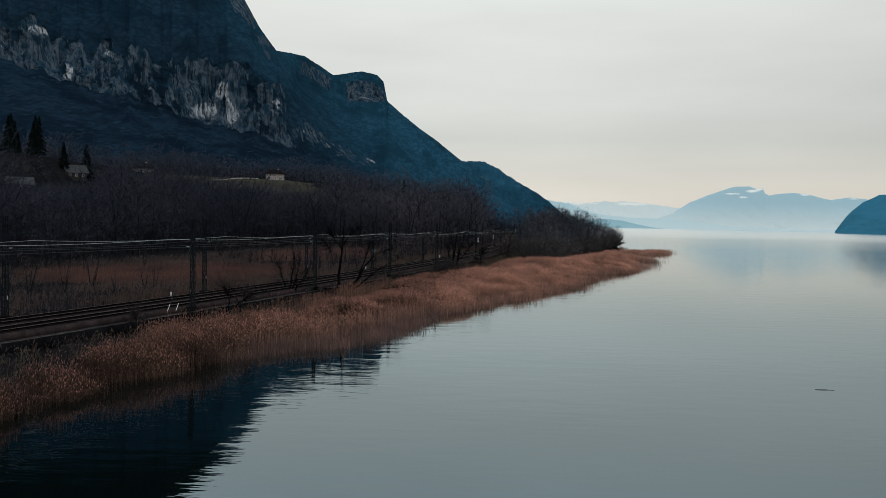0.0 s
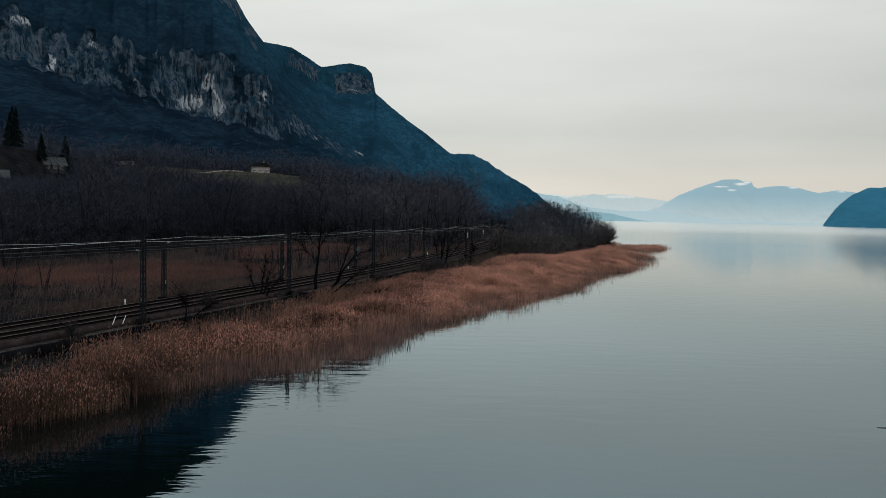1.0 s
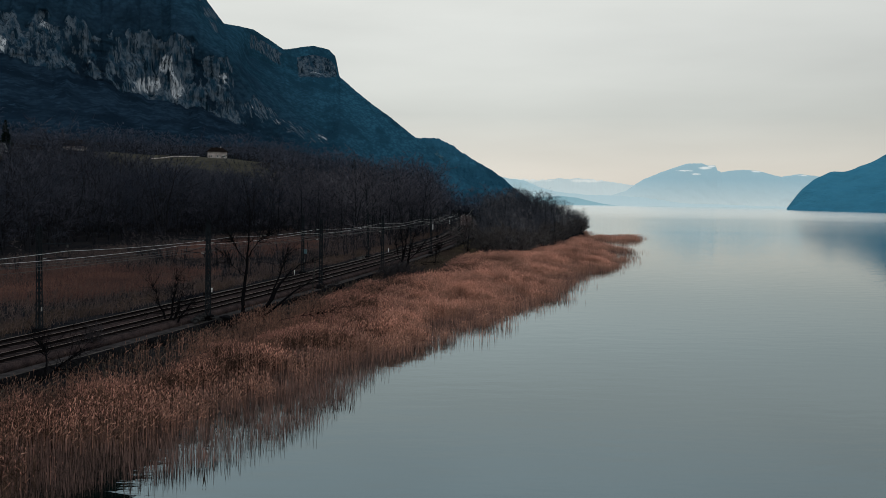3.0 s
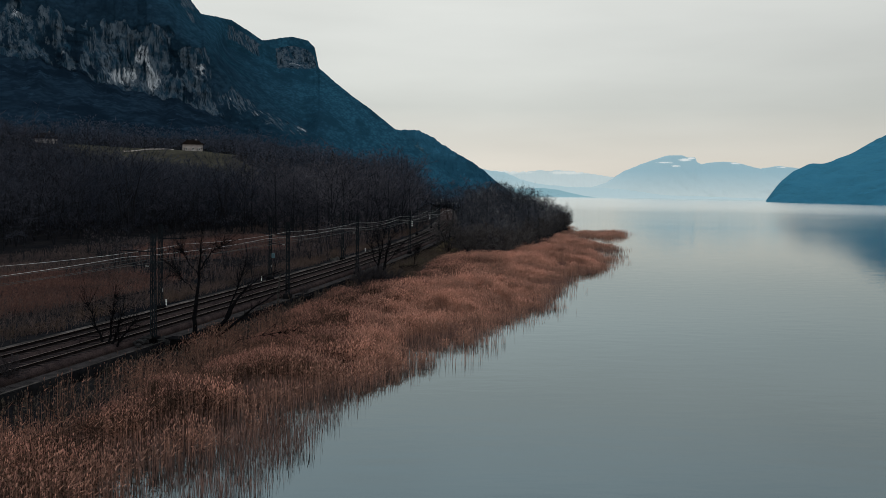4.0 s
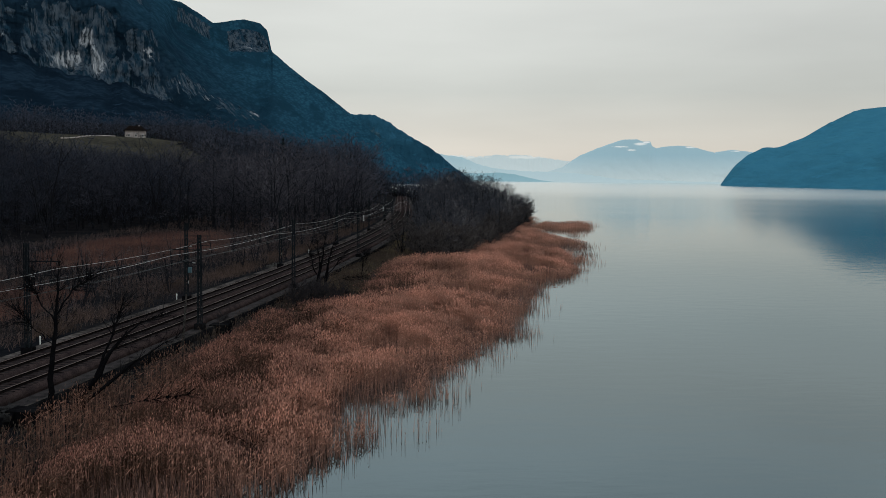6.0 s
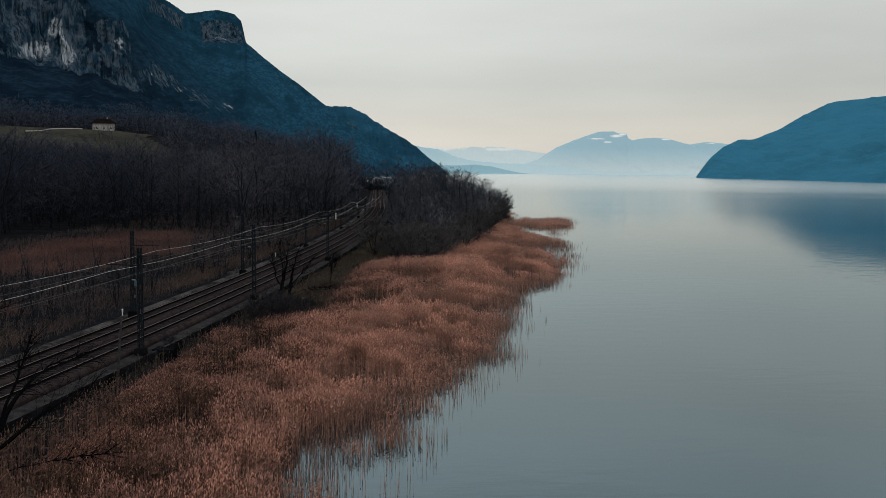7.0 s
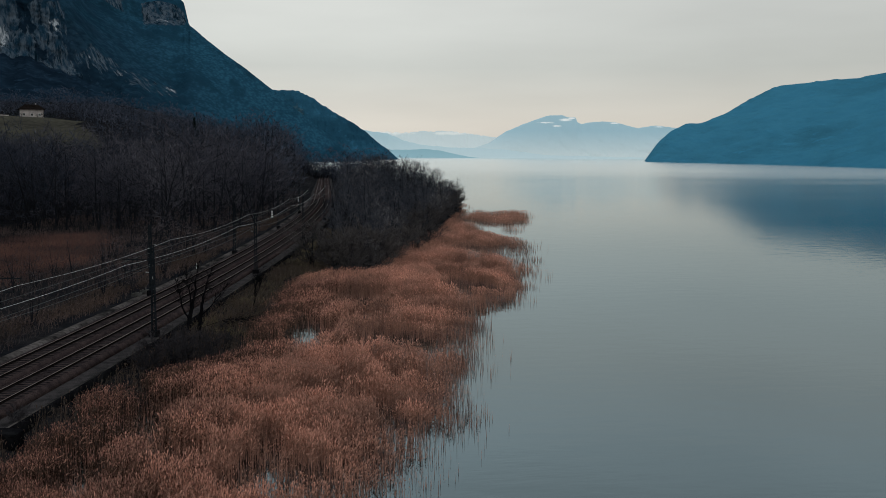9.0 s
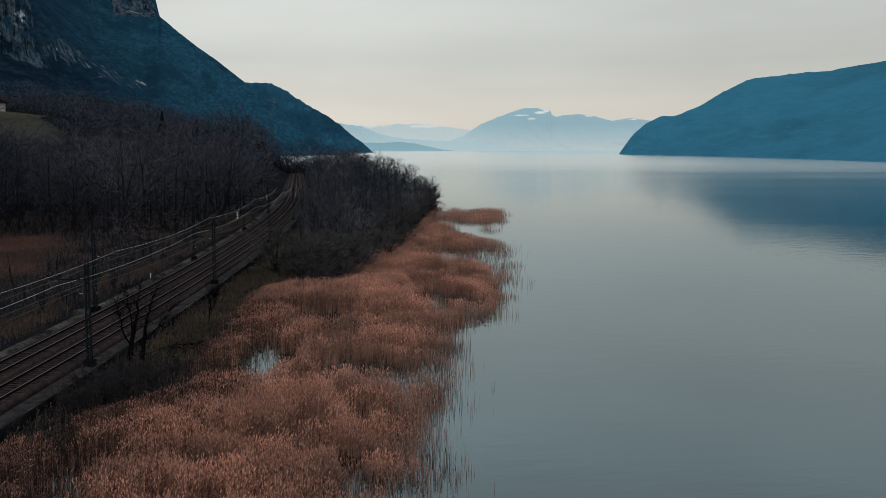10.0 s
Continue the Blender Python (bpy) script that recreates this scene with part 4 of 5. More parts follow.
# ---- reeds ----
def reeds(name, x, y, z, h, seed, label, lean=0.12, plume=1.0, stem_w=0.022, mats=None, leaf=1.0, category="reeds"):
    """Every reed is a bent stem, a leaf and a feathery head."""
    rs = np.random.RandomState(seed)
    n = len(x)
    a = rs.uniform(0, 2 * np.pi, n)
    la = rs.normal(0.6, 1.5, n)
    ln = np.abs(rs.normal(0, 1, n)) * lean * h
    base = np.stack([x, y, z], 1)
    up = np.zeros((n, 3))
    up[:, 2] = h
    bend = np.stack([np.cos(la) * ln, np.sin(la) * ln, 0 * ln], 1)
    tip = base + up + bend
    side = np.stack([np.cos(a), np.sin(a), 0 * a], 1)
    w = (stem_w * rs.uniform(0.8, 1.3, n) * np.ones(n))[:, None]
    V = [base - side * w, base + side * w, tip]
    F = [[0, 1, 2]]
    # leaf
    b = a + rs.uniform(1, 5, n)
    d = np.stack([np.cos(b), np.sin(b), 0 * b], 1)
    at = base + (tip - base) * rs.uniform(0.35, 0.85, n)[:, None]
    L = (rs.uniform(0.25, 0.6, n) * leaf)[:, None]
    end = at + d * L * 0.7 + np.array([0, 0, 1]) * L * rs.uniform(0.1, 0.9, n)[:, None]
    q = np.stack([-d[:, 1], d[:, 0], 0 * b], 1) * 0.02
    V += [at - q - np.array([0, 0, 0.03]), at + q + np.array([0, 0, 0.03]), end]
    F.append([3, 4, 5])
    # head
    pl = (rs.uniform(0.12, 0.32, n) * plume)[:, None]
    dirn = bend / (np.linalg.norm(bend, axis=1)[:, None] + 1e-6)
    droop = dirn * pl * 0.18 + rs.normal(0, 0.12, (n, 3)) * pl + np.array([0, 0, 1.0]) * pl * 0.6
    q = side * (0.034 * plume * rs.uniform(0.6, 1.4, n))[:, None]
    V += [tip - np.array([0, 0, 0.08]), tip + droop * 0.45 + q, tip + droop, tip + droop * 0.4 - q]
    F += [[6, 7, 8], [6, 8, 9]]
    k = len(V)
    verts = np.stack(V, 1).reshape(-1, 3)
    faces = (np.array(F)[None] + (np.arange(n) * k)[:, None, None]).reshape(-1, 3)
    me = mesh_arrays(name, verts, faces)
    ob = link_mesh(name, me, (mats or (M_REED_STEM, M_REED))[0])
    me.materials.append((mats or (M_REED_STEM, M_REED))[1])
    me.polygons.foreach_set("material_index", np.tile(np.array([0, 0, 1, 1], np.int32), n))
    return tagged(ob, label, category, kind="stuff")


def reed_density(x, y):
    """0 to 1: full inside the bed, thinning out into open water, with small pools."""
    wob = fbm(x / 9, y / 9, 3) * 5.5
    fade = np.interp(y, [56, 74], [0.22, 1.0])
    d = shore_x(y) + wob * fade - x
    d = d - (5.0 + 2.2 * smooth(86, 78, y)) * smooth(58, 70, y) * smooth(112, 88, y)
    k = smooth(-4.5 * fade, (7.5 + 2.5 * smooth(95, 125, y) * smooth(215, 185, y)) * fade, d) ** 1.3
    inn = x - inner_x(y) + fbm(x / 5 + 40, y / 5, 3) * 3 * np.interp(y, [62, 80], [0.3, 1])
    k = k * smooth(-0.8, 1.2 + 2.6 * smooth(150, 164, y) * smooth(215, 205, y), inn)
    k = k * (1 - 0.35 * smooth(150, 166, y) * smooth(212, 200, y) * smooth(9, 2, inn))
    # tussocks with gaps between them
    k = k * (0.16 + 0.84 * smooth(-0.12, 0.06, fbm(x / 2.6 + 7, y / 2.6, 3)))
    pools = ((7.2, 175, 2.9, 10), (41, 251, 13, 19), (53, 330, 7, 26), (15, 171, 4.5, 5), (27, 207, 6, 8), (52, 312, 5, 10), (15, 191, 4, 6), (13, 198, 5.5, 2.4), (30, 226, 6, 5))
    for px, py, rx, ry in pools:
        r = ((x - px) / rx) ** 2 + ((y - py) / ry) ** 2 + fbm(x / 3, y / 3, 2) * 1.2
        k = k * (0.04 + 0.96 * smooth(0.45, 1.25, r))
    # the islet off the point
    isl = 1 - ((x - 60 - 0.13 * (y - 350)) / 11) ** 2 - ((y - 350) / 40) ** 2 + fbm(x / 7, y / 9, 3) * 2.6
    k = np.maximum(k, smooth(0.0, 1.0, isl) * 0.32)
    return np.where((y > 425) & (x > shore_x(y)), 0, k)


def scatter(n, x0, x1, y0, y1, seed, density):
    rs = np.random.RandomState(seed)
    x, y = rs.uniform(x0, x1, n), rs.uniform(y0, y1, n)
    keep = rs.uniform(0, 1, n) < density(x, y)
    return x[keep], y[keep]


for seed, (y0, y1, per) in enumerate(((24, 90, 84), (90, 160, 92), (160, 240, 64), (240, 430, 25))):
    xs0, xs1 = float(inner_x(y0)) - 4, float(max(shore_x(y1), 75 if y1 > 250 else -99)) + 6
    x, y = scatter(int((xs1 - xs0) * (y1 - y0) * per), xs0, xs1, y0, y1, 11 + seed, reed_density)
    clump = fbm(x / 4, y / 4, 3)
    h = (2.35 + 0.75 * smooth(66, 56, y) + 1.7 * clump + 1.2 * fbm(x / 13 + 8, y / 13, 2) + np.random.RandomState(seed).normal(0, 0.22 + 0.26 * smooth(84, 70, y))) * (0.72 + 0.28 * smooth(-1, 9, shore_x(y) - x)) * (1 - 0.4 * smooth(76, 60, y) * smooth(2.6, -0.3, shore_x(y) - x)) * (0.55 + 0.45 * reed_density(x, y)) * (0.72 + 0.28 * smooth(0, 7, x - inner_x(y)))
    dark_mask = np.random.RandomState(70 + seed).uniform(0, 1, len(x)) < np.maximum(smooth(88, 60, y), 0.8 * smooth(14, 2, x - inner_x(y)) * smooth(215, 200, y))
    every = (x, y, h)
    for dark_set, mats, label in ((False, (M_REED_STEM, M_REED), "dense bed of dry russet reeds standing in the lake margin"), (True, (M_DARKSTEM, M_REED_DARK), "darker brown reeds in the lake margin near the bank")):
        x, y, h = (v[dark_mask == dark_set] for v in every)
        if not len(x):
            continue
        reeds("reed_bed", x, y, np.minimum(ground_z(x, y), -0.05), np.maximum(h, 0.8), 50 + seed + 10 * dark_set, label, mats=mats, lean=0.03 + 0.10 * reed_density(x, y), plume=(0.77 + 0.21 * seed + 0.16 * smooth(90, 76, y)) * (0.3 + 0.7 * smooth(0.0, 0.45, reed_density(x, y))) * (0.5 + 0.5 * smooth(1, 10, x - inner_x(y))), leaf=0.15 + 0.85 * smooth(0.02, 0.3, reed_density(x, y)), stem_w=(0.013 + 0.005 * seed) * (1.15 - 0.15 * smooth(0, 0.4, reed_density(x, y))))

def fringe_density(x, y):
    """Thin stems standing in open water along the lake side of the bed and round its pools."""
    wob = fbm(x / 9, y / 9, 3) * 5.5
    d = shore_x(y) + wob - x
    k = smooth(-1.5 + 0.6 * smooth(150, 125, y), 0.9 + 0.8 * smooth(150, 125, y), d) * (1 - 0.75 * smooth(8, 14, d)) * (0.5 + 0.5 * smooth(-0.1, 0.12, fbm(x / 4 + 31, y / 4, 3)))
    return k * smooth(56, 66, y) * smooth(400, 330, y) * (x > inner_x(y) + 2)


def reed_stems(name, x, y, h, w, seed, mat, label):
    """Bare stems, each a thin tapering blade with a bent tip."""
    rs = np.random.RandomState(seed)
    n = len(x)
    a, b = rs.uniform(0, 6.28, (2, n))
    side = np.stack([np.cos(a), np.sin(a), 0 * a], 1) * (w * rs.uniform(0.7, 1.3, n))[:, None]
    base = np.stack([x, y, 0 * x - 0.15], 1)
    lean = np.stack([np.cos(b), np.sin(b), 0 * b], 1) * (np.abs(rs.normal(0, 0.025, n)) * h)[:, None]
    mid = base + lean * 0.4 + np.stack([0 * h, 0 * h, 0.7 * h], 1)
    tip = base + lean * 1.6 + np.stack([0 * h, 0 * h, h], 1)
    V = np.stack([base - side, base + side, mid, tip], 1).reshape(-1, 3)
    F = (np.array([[0, 1, 2], [1, 3, 2]])[None] + (np.arange(n) * 4)[:, None, None]).reshape(-1, 3)
    return tagged(link_mesh(name, mesh_arrays(name, V, F), mat), label, "reeds", kind="stuff")


for seed, (y0, y1, per, w) in enumerate(((54, 130, 82, 0.0075), (130, 220, 42, 0.0115), (220, 400, 10, 0.020))):
    xs0, xs1 = float(inner_x(y0)), float(shore_x(y1)) + 8
    x, y = scatter(int((xs1 - xs0) * (y1 - y0) * per), xs0, xs1, y0, y1, 91 + seed, fringe_density)
    h = np.random.RandomState(seed).uniform(0.45, 1.45, len(x)) * (0.75 + 0.5 * fbm(x / 3, y / 3, 2))
    reed_stems("reed_fringe", x, y, h, w, 95 + seed, M_FRINGE, "thin bare reed stems standing in open water")

# ---- trees ----
def tube(V, F, pts, radii, sides):
    """Adds a tapered tube through pts to the lists."""
    o = len(V)
    for p, r in zip(pts, radii):
        for i in range(sides):
            a = 2 * math.pi * i / sides
            V.append((p[0] + r * math.cos(a), p[1] + r * math.sin(a), p[2]))
    for k in range(len(pts) - 1):
        for i in range(sides):
            a, b = o + k * sides + i, o + k * sides + (i + 1) % sides
            F.append((a, b, b + sides))
            F.append((a, b + sides, a + sides))


def blade(V, F, p, q, w, rs):
    """Adds a twig: one thin tapering sliver from p to q."""
    d = q - p
    s = np.cross(d, rs.normal(0, 1, 3))
    s = s / (np.linalg.norm(s) + 1e-6) * w
    o = len(V)
    V += [tuple(p - s), tuple(p + s), tuple(q)]
    F.append((o, o + 1, o + 2))


def unit(v):
    return v / (np.linalg.norm(v) + 1e-9)


def bare_tree(seed, h, limbs, subs, twigs, spread=0.3, twig_w=0.03, stems=1, lean=0.06, low=0.22, cheap=False, tip=1.0, wild=0.5, rounded=False):
    """A leafless tree: wood (trunk and limbs) and crown (boughs and twigs), as two lists of triangles."""
    rs = np.random.RandomState(seed)
    WV, WF, CV, CF = [], [], [], []
    up = np.array([0, 0, 1.0])
    for st in range(stems):
        a0 = rs.uniform(0, 6.28)
        tilt = np.array([math.cos(a0), math.sin(a0), 0]) * (lean + (0.22 if stems > 1 else 0)) * rs.uniform(0.5, 1.3)
        hh = h * (1 if st == 0 else rs.uniform(0.7, 0.97))
        pts = [np.zeros(3)]
        for k in range(5):
            pts.append(pts[-1] + (up + tilt + rs.normal(0, 0.07, 3)) * hh / 5)
        r0 = 0.012 * hh + 0.03
        tube(WV, WF, pts, [r0, r0 * 0.8, r0 * 0.62, r0 * 0.42, r0 * 0.24, r0 * 0.06], 3 if cheap else 5)
        for i in range(limbs // stems):
            f = low + (0.97 - low) * (i + rs.uniform(0, 1)) / (limbs // stems)
            k = min(4, int(f * 5))
            p = pts[k] + (pts[k + 1] - pts[k]) * (f * 5 - k)
            a = i * 2.4 + rs.uniform(-0.5, 0.5)
            out = np.array([math.cos(a), math.sin(a), 0])
            L = hh * spread * (0.35 + 0.85 * math.sin(math.pi * min(1, 0.12 + 0.82 * f))) * rs.uniform(0.6, 1.25)
            d = unit(out + up * rs.uniform(0.15, 1.0))
            m = p + d * L * 0.5
            e = m + unit(d + up * 0.5) * L * 0.5
            r = max(0.02, r0 * 0.4 * (1 - f) + 0.02)
            if cheap:
                blade(WV, WF, p, e, r * 0.8, rs)
            else:
                tube(WV, WF, [p, m, e], [r, r * 0.6, r * 0.15], 3)
            for j in range(subs):
                g = rs.uniform(0.25, 1)
                q = p + (m - p) * min(1, g * 2) + (e - m) * max(0, g * 2 - 1)
                d2 = unit(d + rs.normal(0, 0.55, 3) + up * 0.35)
                L2 = L * rs.uniform(0.3, 0.6)
                e2 = q + d2 * L2
                blade(*((WV, WF) if cheap else (CV, CF)), q, e2, r * 0.45 + twig_w * 0.5, rs)
                for t in range(twigs):
                    q2 = q + (e2 - q) * rs.uniform(0.2, 1)
                    blade(CV, CF, q2, q2 + unit(d2 + rs.normal(0, wild, 3) + up * 0.3) * L2 * rs.uniform(0.35, 0.8) * tip, twig_w, rs)
    CV = np.array(CV)
    if rounded:
        mid = np.array([0, 0, 0.52 * h])
        q = np.linalg.norm((CV - mid) / np.array([0.36, 0.36, 0.5]) / h, axis=1)
        CV = mid + (CV - mid) / np.maximum(q, 1)[:, None] ** 0.85
    return (np.array(WV), np.array(WF)), (CV, np.array(CF))


def tree_thing(name, seed, h, label, group="", twig=None, **kw):
    wood, crown = bare_tree(seed, h, **kw)
    ob = new(name)
    tagged(ob, label, "tree", group=group)
    link_mesh("trunk", mesh_arrays("trunk", *wood), M_BARK, ob)
    link_mesh("crown", mesh_arrays("crown", *crown), twig or M_TWIG, ob)
    return ob


def merged(name, templates, places, mats, label, category):
    """Many plants as one object: places are (template, x, y, z, scale, turn)."""
    allv, allf, alli, o = [], [], [], 0
    for k, (wood, crown) in enumerate(templates):
        rows = places[places[:, 0] == k]
        v = np.concatenate([wood[0], crown[0]])
        f = np.concatenate([wood[1], crown[1] + len(wood[0])])
        mi = np.concatenate([np.zeros(len(wood[1])), np.ones(len(crown[1]))])
        c, s = np.cos(rows[:, 5]), np.sin(rows[:, 5])
        P = np.empty((len(rows), len(v), 3))
        wide = rows[:, 4, None]
        P[:, :, 0] = rows[:, 1, None] + (v[:, 0] * c[:, None] - v[:, 1] * s[:, None]) * wide
        P[:, :, 1] = rows[:, 2, None] + (v[:, 0] * s[:, None] + v[:, 1] * c[:, None]) * wide
        P[:, :, 2] = rows[:, 3, None] + v[:, 2] * rows[:, 4, None]
        allv.append(P.reshape(-1, 3))
        allf.append((f[None] + (np.arange(len(rows)) * len(v))[:, None, None]).reshape(-1, 3) + o)
        alli.append(np.tile(mi, len(rows)))
        o += len(rows) * len(v)
    me = mesh_arrays(name, np.concatenate(allv), np.concatenate(allf))
    ob = link_mesh(name, me, mats[0])
    me.materials.append(mats[1])
    me.polygons.foreach_set("material_index", np.concatenate(alli).astype(np.int32))
    return tagged(ob, label, category, kind="stuff")


def places_for(x, y, scale, n_templates, seed, sink=0.1):
    rs = np.random.RandomState(seed)
    return np.stack([rs.randint(0, n_templates, len(x)), x, y, ground_z(x, y) - sink, scale, rs.uniform(0, 6.28, len(x))], 1)


def jittered(x0, x1, y0, y1, step, seed, ok):
    rs = np.random.RandomState(seed)
    X, Y = np.meshgrid(np.arange(x0, x1, step), np.arange(y0, y1, step))
    x, y = X.ravel() + rs.uniform(-0.48, 0.48, X.size) * step, Y.ravel() + rs.uniform(-0.48, 0.48, X.size) * step
    k = ok(x, y)
    return x[k], y[k]


def woods_at(x, y):
    s = track_x(y) - x
    edge = 62 - 44 * smooth(235, 300, y) + fbm(x / 25, y / 25, 3) * 26
    # garden and yard: clearings placed so that the houses show from the camera
    garden = ((x + 262) / 26) ** 2 + ((y - 640) / 75) ** 2 < 1
    yard = (((x + 218) / 9) ** 2 + ((y - 467) / 12) ** 2 < 1) | (((x + 211) / 8) ** 2 + ((y - 401) / 10) ** 2 < 1)
    field = garden | yard | (y > 180) & (y < 292) & (s > 30) & (s < 75)
    end = (y > 600) & (x > track_x(y) - 14) & (x < shore_x(y) - 6) & ((y > 690) | (s < -4))
    return end | (s > np.maximum(edge, 13.5)) & ~meadow_at(x, y) & ~field & (x < shore_x(y) - 6)


def low_before_meadow(x, y, scale):
    """Caps the trees' height so that pasture and houses show from the camera."""
    below = (x > -240) & (x < -62) & (y > 330) & (y < np.where(x > -118, 556, 620))
    top = np.interp(x, [-240, -170, -150, -128, -110, -95], [31, 31, 30, 27, 24, 21.5])
    scale = np.where(below, np.minimum(scale, np.clip((top - ground_z(x, y)) / 14, 0.4, 2)), scale)
    # trees kept low along the camera's line of sight to the hill houses
    slope = (x < -0.42 * y) & (x > -0.56 * y) & (y > 150) & (y < 480)
    return np.where(slope, np.minimum(scale, np.clip((8 + 0.029 * np.hypot(x, y) - ground_z(x, y)) / 13, 0.3, 2)), scale)


# woods on the foothill, the nearer ones finer
near_t = [bare_tree(200 + i, 13.0, 17, 4, 6, 0.42, 0.032, stems=1 + i % 2, low=0.05, cheap=True, tip=0.9, wild=0.75) for i in range(7)]
far_t = [bare_tree(300 + i, 12.5, 7, 3, 3, 0.46, 0.13, low=0.06, cheap=True, wild=0.6) for i in range(6)]
x, y = jittered(-210, 40, 70, 430, 6.5, 5, lambda x, y: woods_at(x, y) & (x > -60 - 0.55 * y))
rs = np.random.RandomState(2)
size = low_before_meadow(x, y, rs.uniform(0.75, 1.3, len(x)) * (1 + 0.28 * smooth(235, 280, y)) * (1 + 0.25 * smooth(-72, -88, x)) * (1 + 1.1 * fbm(x / 30, y / 30, 3)))
carr = x + fbm(x / 40, y / 40, 2) * 50 > -48
for k, tw, label in ((~carr, M_TWIG, "dark bare winter woods on the foothill above the railway"), (carr, M_TWIG_LOW, "paler brown bare alder woods below the foothill")):
    merged("foothill_woods", near_t, places_for(x[k], y[k], size[k], 7, 21), (M_BARK, tw), label, "woods")
x, y = jittered(-330, 62, 430, 820, 7.0, 6, lambda x, y: woods_at(x, y) & (x > -60 - 0.55 * y))
merged("upper_woods", far_t, places_for(x, y, low_before_meadow(x, y, rs.uniform(0.65, 1.2, len(x)) * (1 - 0.2 * smooth(-130, -110, x) * smooth(-30, -45, x)) * (1 + 0.9 * fbm(x / 35, y / 35, 3))), 6, 22), (M_BARK, M_TWIG_HIGH), "bare bluish winter woods climbing to the foot of the cliffs", "woods")
# saplings and willow scrub between the railway and the marsh
sap_t = [bare_tree(400 + i, 6.0, 12, 3, 6, 0.24, 0.017, stems=3, low=0.2, cheap=True) for i in range(6)]
x, y = jittered(-100, 30, 45, 460, 4.8, 7, lambda x, y: (track_x(y) - x > 12.2) & (track_x(y) - x < 34 + 28 * (fbm(x / 15, y / 15, 2) > 0.02)) & (fbm(x / 11, y / 11, 3) > -0.03 - 0.10 * (y > 200)) & (((x + 43) / 15) ** 2 + ((y - 244) / 42) ** 2 > 1) & (((x + 44) / 19) ** 2 + ((y - 142) / 25) ** 2 > 1))
merged("willow_scrub", sap_t, places_for(x, y, rs.uniform(0.45, 1.05, len(x)), 6, 23), (M_BARK, M_SAPLING), "thin bare willow saplings along the landward side of the railway", "scrub")

# low dry undergrowth along the railway and under the edge of the woods
x, y = scatter(240000, -110, 45, 40, 460, 35, lambda x, y: ((track_x(y) - x > 10.8) & (track_x(y) - x < 70) & (x < shore_x(y) - 6)).astype(float) * (0.25 + 0.75 * smooth(-0.1, 0.1, fbm(x / 9 + 30, y / 9, 3))) * (1 - 0.8 * smooth(220, 460, y)))
reeds("undergrowth", x, y, ground_z(x, y), np.random.RandomState(6).uniform(0.3, 1.2, len(x)), 79, "low dry winter undergrowth beside the railway", lean=0.45, plume=0.7, stem_w=0.025, mats=(M_LITTER, M_LITTER), category="undergrowth")
# tawny sedge marsh behind the railway
x, y = scatter(255000, -105, 0, 90, 300, 31, lambda x, y: ((track_x(y) - x > 22) & (track_x(y) - x < 76) & (y > 122)).astype(float) * np.maximum(0.0, np.maximum(smooth(1.5, 0.5, ((x + 46) / 21) ** 2 + ((y - 145) / 27) ** 2), smooth(1.5, 0.5, ((x + 43) / 14) ** 2 + ((y - 244) / 42) ** 2))) * (0.5 + 0.5 * smooth(-0.05, 0.1, fbm(x / 14 + 3, y / 14, 3))))
reeds("sedge_marsh", x, y, ground_z(x, y), np.random.RandomState(4).uniform(0.4, 1.0, len(x)), 77, "tawny dead sedge marsh behind the railway", lean=0.3, plume=1.0, stem_w=0.03, mats=(M_SEDGE, M_SEDGE), category="sedge")
# dead brambles on the lakeside bank
x, y = scatter(60000, -40, 15, 24, 225, 33, lambda x, y: ((x - track_x(y) > 1.0) & (x - inner_x(y) < 1.2 + 4.5 * smooth(128, 142, y))).astype(float))
reeds("bank_brambles", x, y, ground_z(x, y), np.random.RandomState(5).uniform(0.2, 0.75, len(x)), 78, "dark dead brambles and grass on the railway bank", lean=0.6, plume=1.3, stem_w=0.03, mats=(M_BRAMBLE, M_BRAMBLE), category="brambles")

x, y = scatter(42000, -40, 15, 24, 225, 36, lambda x, y: ((x - track_x(y) > 1.6) & (x - inner_x(y) < 3.5 + 3 * smooth(128, 142, y))).astype(float) * smooth(70, 100, y) * smooth(-0.08, 0.08, fbm(x / 3 + 60, y / 3, 3)))
reeds("bank_grass", x, y, ground_z(x, y), np.random.RandomState(8).uniform(0.6, 1.9, len(x)), 80, "dull brown dead grass on the railway bank", lean=0.25, plume=1.1, stem_w=0.03, mats=(M_BANKGRASS, M_BANKGRASS), category="grass")
x, y = scatter(60000, -12, 24, 176, 300, 37, lambda x, y: ((x - track_x(y) > 0.9) & (x - track_x(y) < 9) & (x < inner_x(y) + 1)).astype(float) * (0.35 + 0.65 * smooth(-0.08, 0.08, fbm(x / 3 + 90, y / 5, 3))))
reeds("bank_turf", x, y, ground_z(x, y), np.random.RandomState(18).uniform(0.15, 0.55, len(x)), 84, "olive-brown winter turf on the slope below the kerb", lean=0.6, plume=0.8, stem_w=0.03, mats=(M_OLIVE, M_OLIVE), category="grass")
# dull brown reeds that grow up to the foot of the bank, and dry grass along the service path
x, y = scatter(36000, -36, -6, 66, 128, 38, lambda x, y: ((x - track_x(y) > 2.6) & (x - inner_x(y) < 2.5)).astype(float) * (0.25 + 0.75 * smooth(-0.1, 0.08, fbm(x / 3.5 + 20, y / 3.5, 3))))
